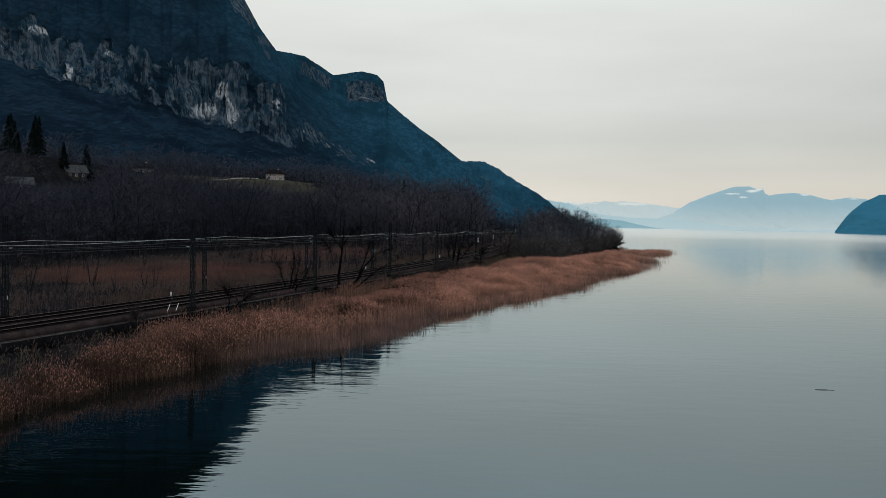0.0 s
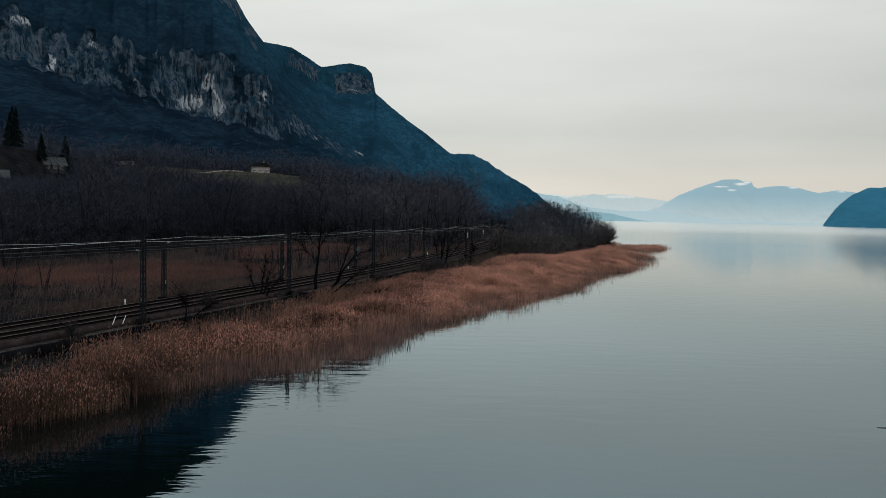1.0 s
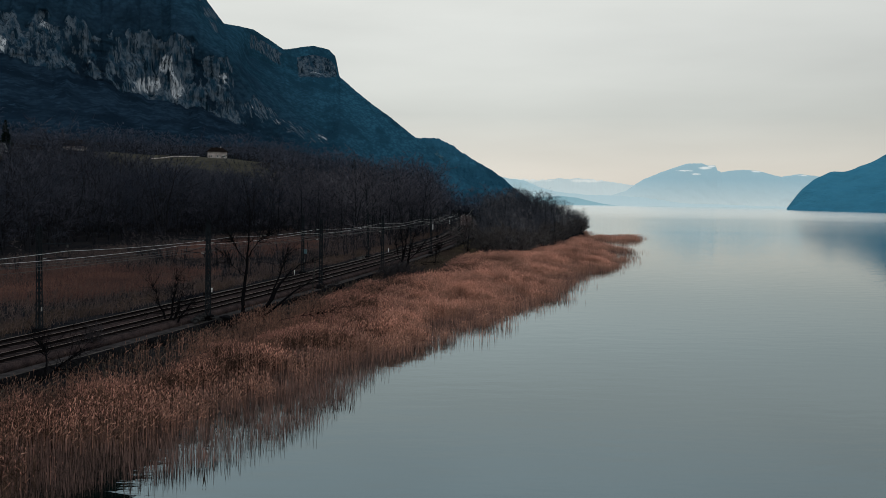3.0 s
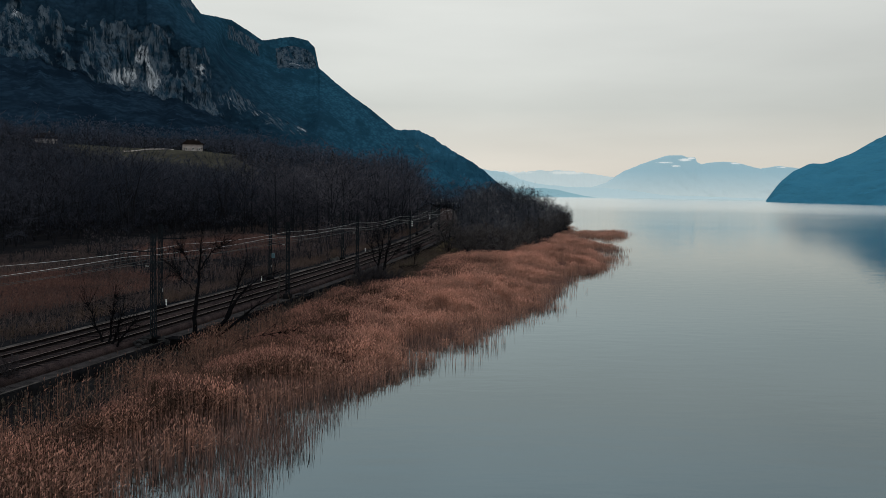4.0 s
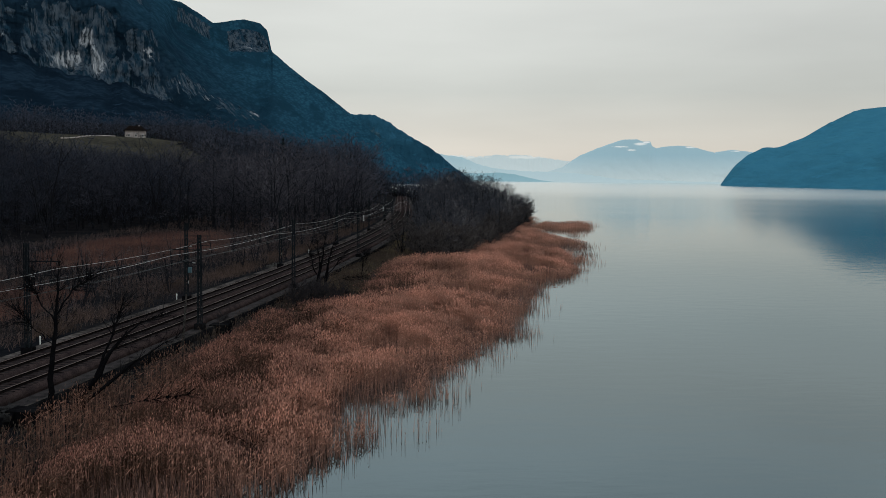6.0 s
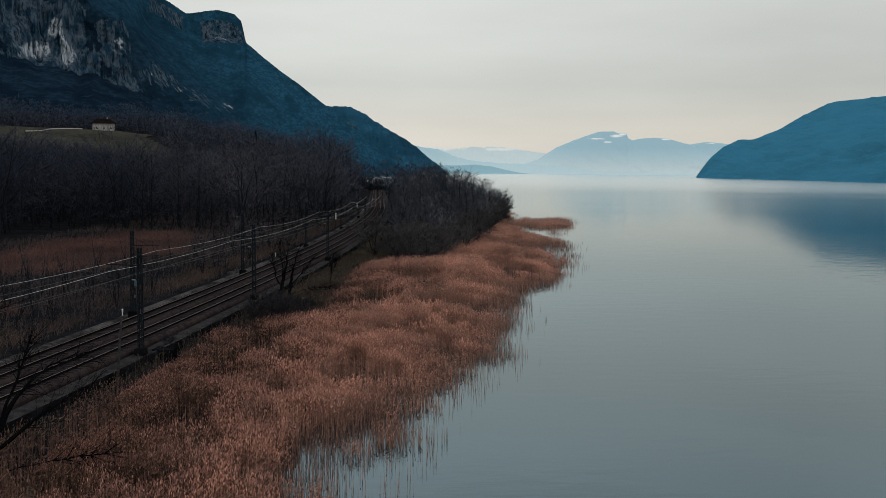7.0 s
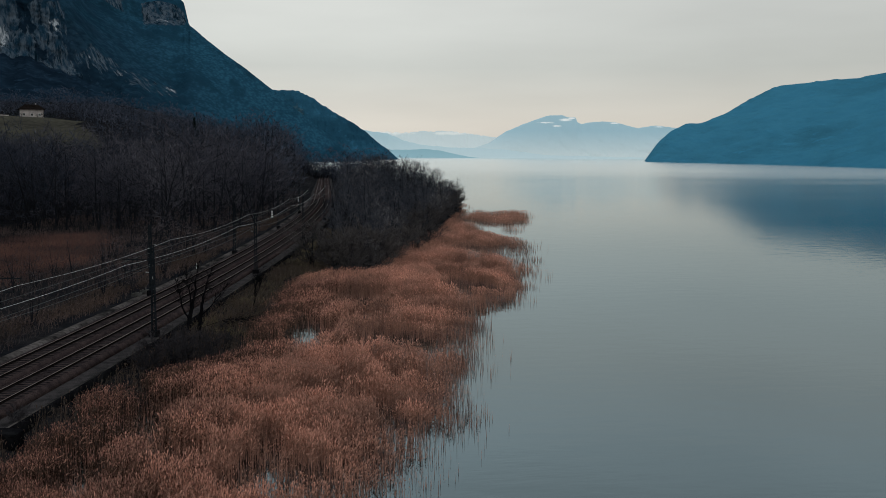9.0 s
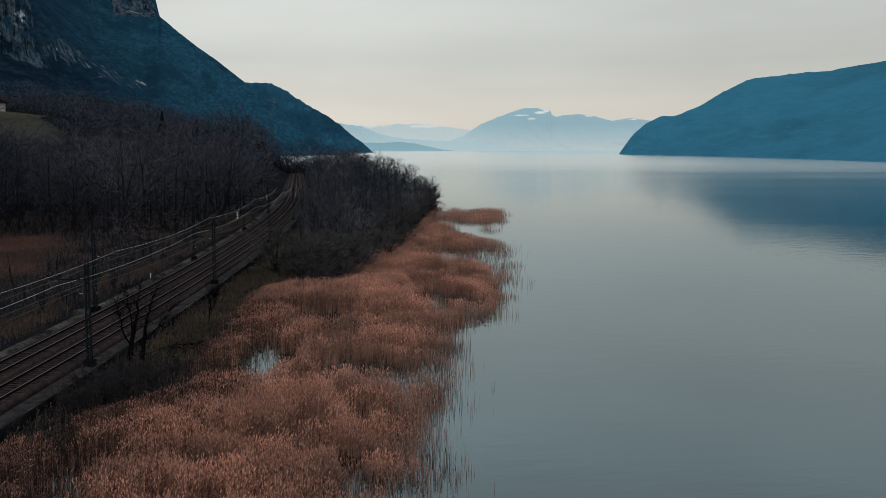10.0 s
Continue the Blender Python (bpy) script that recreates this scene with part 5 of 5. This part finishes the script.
reeds("bank_reeds", x, y, ground_z(x, y), 1.55 + 1.2 * fbm(x / 4, y / 4, 2) + np.random.RandomState(9).normal(0, 0.2, len(x)), 82, "dull brown reeds and grass at the foot of the railway bank", lean=0.09, plume=0.8, stem_w=0.015, mats=(M_DULLREED, M_DULLREED))
x, y = scatter(190000, -60, 20, 60, 330, 39, lambda x, y: ((track_x(y) - x > 10.7) & (track_x(y) - x < 17.5)).astype(float) * smooth(-0.06, 0.1, fbm(x / 6 + 11, y / 6, 3)))
reeds("path_grass", x, y, ground_z(x, y), np.random.RandomState(10).uniform(0.4, 1.1, len(x)), 83, "reddish dry grass along the gravel path", lean=0.35, plume=0.7, stem_w=0.018, mats=(M_BANKGRASS, M_BANKGRASS), category="grass")
# scrub that closes the view along the line
hedge_t = [bare_tree(700 + i, 2.2, 12, 3, 4, 0.5, 0.07, stems=3, low=0.03) for i in range(3)]
sx = np.linspace(-6, 50, 60)
sy = 704 + 11 * np.sin(sx * 9.7)
merged("far_scrub", hedge_t, places_for(sx, sy, 3.0 + 0.9 * np.sin(sx * 5), 3, 25), (M_BARK, M_TWIG), "bare scrub at the far end of the railway line", "scrub")

# the alder thicket on the point, tree by tree
alders = [tree_thing("alder_tree", 500 + i, 14.0, "bare dark alder crowded into the thicket on the point", "trees of the thicket", twig=(M_WILLOW if i < 2 else M_ALDER), limbs=24, subs=7, twigs=8, spread=0.40, twig_w=0.024, stems=1 + i % 2, low=0.06, tip=0.55, wild=1.1, rounded=True) for i in range(6)]
used = set()
x, y = jittered(2, 62, 216, 460, 5.2, 9, lambda x, y: (x > track_x(y) + np.interp(y, [216, 240, 262], [9, 7.5, 4.5])) & (x < inner_x(y) - 0.3))
rs = np.random.RandomState(12)
for px, py in zip(x, y):
    edge = float(inner_x(py)) - px
    front = py - 214
    inland = float(smooth(2, 15, px - float(track_x(py))))
    tall = 0.28 + 0.62 * float(smooth(4, 48, front)) * (0.70 + 0.30 * inland) * (0.42 + 0.58 * float(smooth(0, 27, edge))) * float(np.interp(py, [216, 245, 285, 330, 380, 430], [0.75, 0.95, 1.08, 1.2, 1.32, 1.36]))
    tall = min(tall * rs.uniform(0.78, 1.12) * (1 + 0.7 * float(fbm(np.float64(px / 13), np.float64(py / 17), 2))), 1.26)
    if py < 262 and rs.uniform() < 0.35:
        continue
    k = rs.randint(0, 2) if front < 36 + 10 * rs.uniform(-1, 1) or rs.uniform() < 0.12 else rs.randint(2, 6)
    m = pose(px, py, float(ground_z(px, py)) - 0.1, rs.uniform(-4, 4), rs.uniform(-4, 4), rs.uniform(0, 360)) @ Matrix.Diagonal((tall, tall, tall, 1))
    if k not in used:
        used.add(k)
        alders[k].matrix_basis = m
    else:
        c = copy_thing(alders[k], Matrix())
        c.matrix_basis = m

# single trees and bushes on the bank
shrubs = [tree_thing("bank_shrub", 600 + i, 3.0, "dense dark leafless shrub on the railway bank", "bank shrubs", twig=M_SHRUB if i else M_SHRUB_DARK, limbs=40, subs=6, twigs=9, spread=0.54, twig_w=0.018, stems=6, low=0.03) for i in range(3)]
SHRUBS = [(-5.4, 158, 0.75), (-3.9, 160, 0.85), (-5.2, 162.5, 0.8), (-2.6, 162.5, 0.8), (-3.7, 165.5, 0.8), (-1.4, 165.5, 0.7), (-4.2, 169, 0.45), (-2.2, 169, 0.5), (-0.4, 171, 0.42), (-6.6, 160.5, 0.5), (-1.6, 178, 0.35), (2.8, 190.5, 0.4), (-10.5, 143, 0.4), (13, 219.5, 0.9), (17, 222, 1.0), (10, 217, 0.6), (-21.5, 92, 0.55), (20.5, 241, 1.1), (-24.5, 70, 0.5), (12, 220, 1.2), (10.5, 222.5, 1.5), (10, 226, 1.4), (13, 225, 1.7), (7, 229, 2.1), (14, 229, 1.9), (17.5, 231, 1.8), (14, 218, 0.9), (19, 236, 1.7), (11, 234, 1.6), (22.5, 250, 1.5), (26, 258, 1.6), (30, 268, 1.5)] + [(float(inner_x(yy)) - 1.5 - 2.0 * (k % 2), float(yy), 1.3 + 0.25 * (k % 3)) for k, yy in enumerate(range(276, 424, 6))]
placed = set()
for i, (px, py, sc) in enumerate(SHRUBS):
    m = pose(px, py, float(ground_z(px, py)) - 0.1, 0, 0, 73 * i) @ Matrix.Diagonal((sc * 1.2, sc * 1.2, sc, 1))
    k = 0 if py < 180 else 1 + i % 2
    if k not in placed:
        placed.add(k)
        shrubs[k].matrix_basis = m
    else:
        c = copy_thing(shrubs[k], Matrix())
        c.matrix_basis = m


def limb_tree(name, base, stems, label):
    """A dead tree given by its stems: each a list of (x, z, y, radius) steps from the foot, with side twigs."""
    rs = np.random.RandomState(len(name) + len(stems))
    WV, WF, CV, CF = [], [], [], []
    for st in stems:
        pts = [np.array([p[0], p[2], p[1]], float) for p in st]
        fine, rad = [], []
        for a, b, ra, rb in zip(pts, pts[1:], [p[3] for p in st], [p[3] for p in st[1:]]):
            for k in range(4):
                f = k / 4
                fine.append(a + (b - a) * f + rs.normal(0, 0.05, 3) * (1 if k else 0))
                rad.append(ra + (rb - ra) * f)
        fine.append(pts[-1])
        rad.append(st[-1][3])
        tube(WV, WF, fine, rad, 6)
        d0 = unit(pts[-1] - pts[-2])
        for k in range(70):
            q = fine[rs.randint(len(fine) // 2, len(fine))]
            L = rs.uniform(0.5, 1.9)
            e = q + unit(d0 + rs.normal(0, 0.6, 3)) * L
            blade(CV, CF, q, e, 0.022, rs)
            for t in range(3):
                q2 = q + (e - q) * rs.uniform(0.3, 1)
                blade(CV, CF, q2, q2 + unit(e - q + rs.normal(0, 0.5, 3)) * L * 0.5, 0.012, rs)
    ob = new(name)
    tagged(ob, label, "tree")
    link_mesh("trunk", mesh_arrays("trunk", WV, WF), M_BLACKBARK, ob)
    link_mesh("crown", mesh_arrays("crown", CV, CF), M_BLACKBARK, ob)
    ob.matrix_basis = pose(base[0], base[1], float(ground_z(base[0], base[1])) - 0.2)
    return ob


limb_tree("dead_tree", (-15.2, 111.0), [
    [(0, 0, 0, 0.2), (0.25, 3.4, 0, 0.155), (0.5, 6.2, 0, 0.10), (0.7, 9.2, 0.2, 0.02)],
    [(0.45, 6.0, 0, 0.07), (-0.5, 7.2, 0.2, 0.045), (-1.1, 8.2, 0.4, 0.015)],
    [(0.5, 6.3, 0, 0.07), (1.4, 7.8, 0.3, 0.05), (2.4, 8.5, 0.5, 0.015)],
    [(0.35, 4.6, 0, 0.05), (-0.7, 5.6, -0.3, 0.03), (-1.5, 6.6, -0.4, 0.012)],
], "standing dead forked tree with bare dark branches beside the track")
limb_tree("leaning_tree", (-14.5, 112.2), [
    [(0, 0, 0, 0.26), (1.4, 2.0, 0.3, 0.2), (2.7, 4.2, 0.5, 0.12), (4.1, 5.6, 1.0, 0.06), (5.6, 6.1, 1.4, 0.02)],
    [(0.3, 0.2, 0, 0.22), (2.2, 1.8, -0.2, 0.17), (4.4, 3.6, -0.4, 0.09), (6.6, 4.9, -0.4, 0.02)],
    [(1.6, 2.4, 0.3, 0.1), (2.4, 4.8, 1.2, 0.07), (2.9, 6.6, 1.6, 0.02)],
    [(2.6, 0.6, -0.6, 0.09), (4.8, 1.2, -1.0, 0.08), (7.4, 1.6, -1.2, 0.03)],
], "leaning many-stemmed dark bare tree over the reeds")
limb_tree("broken_stump", (-19.8, 104.5), [
    [(0, 0, 0, 0.13), (0.5, 1.2, 0.2, 0.1), (1.1, 3.4, 0.3, 0.02)],
    [(0, 0, 0, 0.12), (-0.5, 1.4, 0.2, 0.09), (-1.4, 3.6, 0.1, 0.015)],
    [(0, 0, 0, 0.12), (0.2, 1.6, 0.2, 0.08), (0.4, 4.2, 0.5, 0.015)],
    [(0, 0, 0, 0.12), (0.9, 1.0, -0.2, 0.08), (2.1, 2.6, -0.3, 0.015)],
], "clump of broken bare stems at the reed edge")
limb_tree("fallen_branch", (-21.3, 82.0), [
    [(0, 0, 0, 0.12), (1.4, 1.2, 0.2, 0.1), (2.9, 2.4, 0.3, 0.03)],
    [(0.9, 0.9, 0.1, 0.07), (0.8, 2.0, 0.3, 0.05), (0.5, 2.7, 0.4, 0.015)],
], "dark fallen branch sticking out of the reeds")
limb_tree("bank_tree", (-4.2, 172.8), [
    [(0, 0, 0, 0.26), (0.2, 2.4, 0, 0.2), (0.6, 4.2, 0.2, 0.12), (1.0, 6.8, 0.2, 0.02)],
    [(0.9, 0, 0.3, 0.22), (1.1, 2.4, 0.4, 0.17), (1.4, 4.2, 0.4, 0.10), (2.2, 6.6, 0.5, 0.02)],
    [(0.1, 2.0, 0.2, 0.10), (-0.6, 3.4, 0.3, 0.07), (-1.0, 5.6, 0.3, 0.015)],
    [(1.1, 2.2, 0.3, 0.09), (2.4, 3.6, 0.1, 0.06), (3.6, 5.3, 0.0, 0.015)],
    [(1.0, 1.2, 0.3, 0.07), (3.2, 1.9, -0.1, 0.05), (5.6, 2.2, -0.3, 0.012)],
    [(0.3, 2.6, 0.0, 0.09), (0.3, 4.4, -0.3, 0.06), (0.0, 6.9, -0.4, 0.012)],
], "dark bare tree with several trunks on the railway bank")
limb_tree("reed_sapling", (0.8, 190.0), [
    [(0, 0, 0, 0.07), (0.1, 2.2, 0, 0.05), (0.3, 4.3, 0.1, 0.012)],
    [(0.1, 1.8, 0, 0.04), (0.6, 3.0, 0.1, 0.03), (0.8, 3.9, 0.2, 0.01)],
], "small bare sapling standing in the reeds")


def conifer(h, seed):
    rs = np.random.RandomState(seed)
    WV, WF, CV, CF = [], [], [], []
    tube(WV, WF, [np.zeros(3), np.array([0, 0, h * 0.5]), np.array([0, 0, h])], [0.02 * h, 0.012 * h, 0.01], 6)
    for i in range(620):
        f = rs.uniform(0.06, 1) ** 0.85
        a = rs.uniform(0, 6.28)
        L = (1 - f) * h * 0.24 * rs.uniform(0.5, 1.15) + 0.25
        p = np.array([0, 0, f * h])
        q = p + np.array([math.cos(a) * L, math.sin(a) * L, -0.28 * L + rs.normal(0, 0.1)])
        blade(CV, CF, q, p + np.array([0, 0, 0.2]), 0.22 * rs.uniform(0.6, 1.4), rs)
    ob = new("conifer_tree")
    tagged(ob, "tall dark evergreen conifer beside a house on the hill", "tree", group="conifers")
    link_mesh("trunk", mesh_arrays("trunk", WV, WF), M_BARK, ob)
    link_mesh("crown", mesh_arrays("crown", CV, CF), M_NEEDLE, ob)
    return ob


con = [conifer(20, 1), conifer(15, 2)]
CONIFERS = [(-226, 452, 1.0, 0), (-231, 458, 1.05, 0), (-229, 428, 0.9, 0), (-221, 468, 1.0, 1), (-217, 486, 1.7, 1), (-238, 415, 0.8, 0), (-242, 440, 0.75, 0), (-248, 424, 0.65, 1), (-213, 470, 0.8, 1), (-232, 436, 0.95, 0), (-226, 446, 0.85, 0), (-246, 432, 1.0, 0), (-252, 445, 0.9, 0), (-236, 450, 0.8, 1), (-208, 440, 0.6, 1), (-243, 460, 0.9, 0), (-62, 640, 0.8, 1), (-120, 470, 0.7, 1), (-140, 500, 0.75, 1), (-45, 655, 0.7, 1)]
for i, (px, py, sc, k) in enumerate(CONIFERS):
    m = pose(px, py, float(ground_z(px, py)) - 0.2, 0, 0, 50 * i) @ Matrix.Diagonal((sc, sc, sc, 1))
    if i in (0, 3):
        con[k].matrix_basis = m
    else:
        copy_thing(con[k], Matrix()).matrix_basis = m


# ---- houses on the hill ----
def house(px, py, turn, w, d, wall_h, roof_h, roof_mat, wall_mat, label, hip=0.3):
    ob = new("house")
    tagged(ob, label, "house")
    bm = bmesh.new()
    box(bm, -w / 2, -d / 2, -1.5, w / 2, d / 2, wall_h)
    if hip < 0.05:
        for sx in (-1, 1):
            vs = [bm.verts.new((sx * w / 2, sy * d / 2, wall_h)) for sy in (-1, 1)] + [bm.verts.new((sx * w / 2, 0, wall_h + roof_h))]
            bm.faces.new(vs)
    part("wall", bm, wall_mat, ob)
    bm = bmesh.new()
    e = 1.2
    W, D = w / 2 + e, d / 2 + e
    r = W - hip * w
    lo = [bm.verts.new(p) for p in ((-W, -D, wall_h - 0.25), (W, -D, wall_h - 0.25), (W, D, wall_h - 0.25), (-W, D, wall_h - 0.25))]
    hi = [bm.verts.new((-r, 0, wall_h + roof_h)), bm.verts.new((r, 0, wall_h + roof_h))]
    for f in ((lo[0], lo[1], hi[1], hi[0]), (lo[2], lo[3], hi[0], hi[1]), (lo[1], lo[2], hi[1]), (lo[3], lo[0], hi[0])):
        bm.faces.new(f)
    bmesh.ops.solidify(bm, geom=bm.faces[:], thickness=0.2)
    roof = part("roof", bm, roof_mat, ob)
    bm = bmesh.new()
    box(bm, w * 0.16, 0.4, wall_h + roof_h * 0.4, w * 0.16 + 0.7, 1.1, wall_h + roof_h + 0.8)
    part("chimney", bm, wall_mat, roof)
    floors = max(1, int(wall_h / 2.6))
    for fl in range(floors):
        for i in range(3):
            cx = -w / 2 + w * (i + 0.5) / 3
            z = 0.9 + fl * 2.6
            bm = bmesh.new()
            box(bm, cx - 0.5, -d / 2 - 0.03, z, cx + 0.5, -d / 2 + 0.1, z + 1.3)
            win = part("window", bm, M_DARKGLASS, ob)
            bm = bmesh.new()
            for x0, x1, z0, z1 in ((-0.6, -0.5, -0.1, 1.4), (0.5, 0.6, -0.1, 1.4), (-0.6, 0.6, 1.3, 1.4), (-0.6, 0.6, -0.1, 0.0), (-0.03, 0.03, 0, 1.3)):
                box(bm, cx + x0, -d / 2 - 0.06, z + z0, cx + x1, -d / 2 - 0.01, z + z1)
            part("frame", bm, M_WHITE, win)
    bm = bmesh.new()
    box(bm, w / 2 - 0.1, -0.5, 0, w / 2 + 0.04, 0.5, 2.1)
    part("door", bm, M_WOOD, ob)
    ob.matrix_basis = pose(px, py, float(ground_z(px, py)), 0, 0, turn)
    return ob


house(-159, 668, 18, 12.5, 10, 4.8, 2.8, M_ROOF, M_PLASTER, "two-storey pinkish house with a hipped brown roof on the meadow")
house(-257, 668, -32, 14, 8.5, 4.8, 4.0, M_ROOF, M_PLASTER, "long pale house with a dark gabled roof on the hill", hip=0.0)
house(-220, 478, 40, 10, 9, 2.8, 4.2, M_GREYROOF, M_WOOD, "grey-roofed house among dark conifers on the hill", hip=0.0)
house(-212.5, 407, 35, 10, 8, 3.0, 3.4, M_GREYROOF, M_WOOD, "low grey-roofed house half hidden by trees", hip=0.0)
# the first five are added to hide the long house's walls from the camera
hx = np.array([-257, -252, -247, -243, -239, -169, -165.5, -162, -153, -150.5, -148, -171.5, -146])
hy = np.array([648, 649, 650, 651, 653, 661, 660.5, 660, 659, 660, 662, 663, 664.0])
merged("garden_hedge", hedge_t, places_for(hx, hy, np.array([1.2, 0.9, 1.3, 1.0, 1.4, 0.9, 1, 0.8, 0.9, 1.2, 1.3, 0.7, 1.4]), 3, 8), (M_BARK, M_NEEDLE), "dark garden hedges before the pale houses on the hill", "hedge")
wpts = [Vector((x, y, float(ground_z(x, y)))) for x, y in zip(np.linspace(-190, -168, 14), np.linspace(622, 655, 14))]
tagged(sweep("garden_wall", wpts, [(-0.25, -0.6), (0.25, -0.6), (0.25, 0.55), (-0.25, 0.55)][::-1], M_PLASTER), "pale low wall along the drive across the meadow", "wall", kind="structure")

# ---- small things along the railway ----
def marker_post(p, h):
    ob = new("marker_post")
    tagged(ob, "short white marker post beside the railway", "marker post", group="marker posts")
    bm = bmesh.new()
    bar(bm, (0, 0, -0.3), (0, 0, h), 0.05, 8)
    part("post", bm, M_WHITE, ob)
    bm = bmesh.new()
    box(bm, -0.07, -0.04, h - 0.1, 0.07, 0.04, h + 0.18)
    bmesh.ops.bevel(bm, geom=bm.edges[:], offset=0.02, segments=1, affect='EDGES')
    part("cap", bm, M_WHITE, ob)
    ob.matrix_basis = pose(*p)
    return ob


mp = marker_post(along(92, 9.9, 1.5), 0.45)
for y in (158, 222, 130):
    q = along(y, 9.9, 1.5)
    copy_thing(mp, pose(q.x, q.y, q.z, 0, 0, heading(y)))


def board_signal(p):
    ob = new("distance_board")
    tagged(ob, "railway sign post with three white plates stacked", "railway sign", group="railway signs")
    bm = bmesh.new()
    bar(bm, (0, 0, -0.4), (0, 0, 4.0), 0.05, 8)
    part("post", bm, M_STEEL, ob)
    for k in range(3):
        bm = bmesh.new()
        box(bm, -0.17, -0.06, 2.5 + k * 0.55, 0.17, -0.03, 2.8 + k * 0.55)
        part("plate", bm, M_WHITE, ob)
    ob.matrix_basis = pose(*p)
    return ob


bs = board_signal(along(295, 9.8, 1.5))
q = along(365, 9.8, 1.5)
copy_thing(bs, pose(q.x, q.y, q.z))

for y, off in ((109.2, -1.5), (140.4, -1.4)):
    bm = bmesh.new()
    box(bm, -0.75, -0.55, -0.8, 0.75, 0.55, 0.42)
    bmesh.ops.bevel(bm, geom=bm.edges[:], offset=0.04, segments=1, affect='EDGES')
    body = new("cable_chamber")
    tagged(body, "squat concrete cable chamber at the foot of a mast", "cable chamber", group="cable chambers")
    part("chamber", bm, M_KERB, body)
    bm = bmesh.new()
    box(bm, -0.85, -0.65, 0.424, 0.85, 0.65, 0.54)
    part("lid", bm, M_KERB, body, "concrete slab lid")
    q = along(y, off, 1.3)
    body.matrix_basis = pose(q.x, q.y, q.z, 0, 0, heading(y))

# rubble tipped on the bank
pile = new("rubble_pile")
tagged(pile, "heap of grey rubble tipped on the railway bank", "rubble")
rs = np.random.RandomState(3)
for i in range(64):
    bm = bmesh.new()
    bmesh.ops.create_icosphere(bm, subdivisions=1, radius=rs.uniform(0.16, 0.42))
    for v in bm.verts:
        v.co *= rs.uniform(0.7, 1.2)
        v.co.z *= 0.75
    st = part("stone", bm, M_STONE, pile)
    px, py = rs.normal(0, 0.8), rs.normal(0.8, 2.3)
    st.matrix_basis = pose(px, py, max(0.0, 0.75 - 0.35 * abs(px) - 0.2 * abs(py)), 0, 0, rs.uniform(0, 360))
pile.matrix_basis = pose(-17.7, 107.6, float(ground_z(-17.7, 107.6)), 0, 0, heading(104))

post = new("wooden_post")
tagged(post, "weathered grey post leaning on the railway bank", "post")
bm = bmesh.new()
bar(bm, (0, 0, -0.5), (0.35, 0.2, 4.6), 0.12, 8, 0.08)
part("shaft", bm, M_WOOD, post)
post.matrix_basis = pose(-11.9, 131.5, 1.0)

guy = new("guy_wire")
tagged(guy, "thin guy wire with white guard tubes staying a mast", "guy wire")
top, foot = along(79.3, 0, 8.1), along(76.0, 0.5, 1.9)
bm = bmesh.new()
bar(bm, top, foot, 0.014, 5)
part("wire", bm, M_WIRE_DULL, guy)
for a in (0.0, 0.9):
    bm = bmesh.new()
    f = foot + Vector((0.6 * a, 0.7 * a, 0.0))
    bar(bm, f, f + (top - foot).normalized() * 0.7, 0.026, 6)
    part("guard_tube", bm, M_WHITE, guy, "white guard tube")

plate = new("relay_box")
tagged(plate, "small teal enamel box on a railway mast", "relay box")
bm = bmesh.new()
box(bm, -0.2, -0.13, 0, 0.2, 0.13, 0.6)
bmesh.ops.bevel(bm, geom=bm.edges[:], offset=0.03, segments=1, affect='EDGES')
part("case", bm, M_TEAL, plate)
q = along(157.1, 8.0, 4.6)
plate.matrix_basis = pose(q.x, q.y - 0.05, q.z)
for y in (194, 196.5, 198):
    tub = new("cable_tub")
    tagged(tub, "pale concrete cable trough piece lying beside the path", "trough piece", group="trough pieces")
    bm = bmesh.new()
    box(bm, -0.25, -0.7, 0, 0.25, 0.7, 0.1)
    box(bm, -0.25, -0.7, 0.1, -0.18, 0.7, 0.35)
    box(bm, 0.18, -0.7, 0.1, 0.25, 0.7, 0.35)
    part("trough", bm, M_CONCRETE, tub)
    q = along(y, 9.6, 1.64)
    tub.matrix_basis = pose(q.x, q.y, q.z, 0, 0, heading(y) + 8 * (y - 196))

stick = new("driftwood")
tagged(stick, "thin dark driftwood stick floating on the lake", "driftwood")
bm = bmesh.new()
bar(bm, (-0.55, 0, 0.0), (0.1, 0.03, 0.03), 0.014, 6)
bar(bm, (0.1, 0.03, 0.03), (0.6, -0.02, 0.0), 0.014, 6, 0.008)
part("stem", bm, M_BARK, stick)
stick.matrix_basis = pose(25.6, 56.0, 0.005, 0, 0, -8)
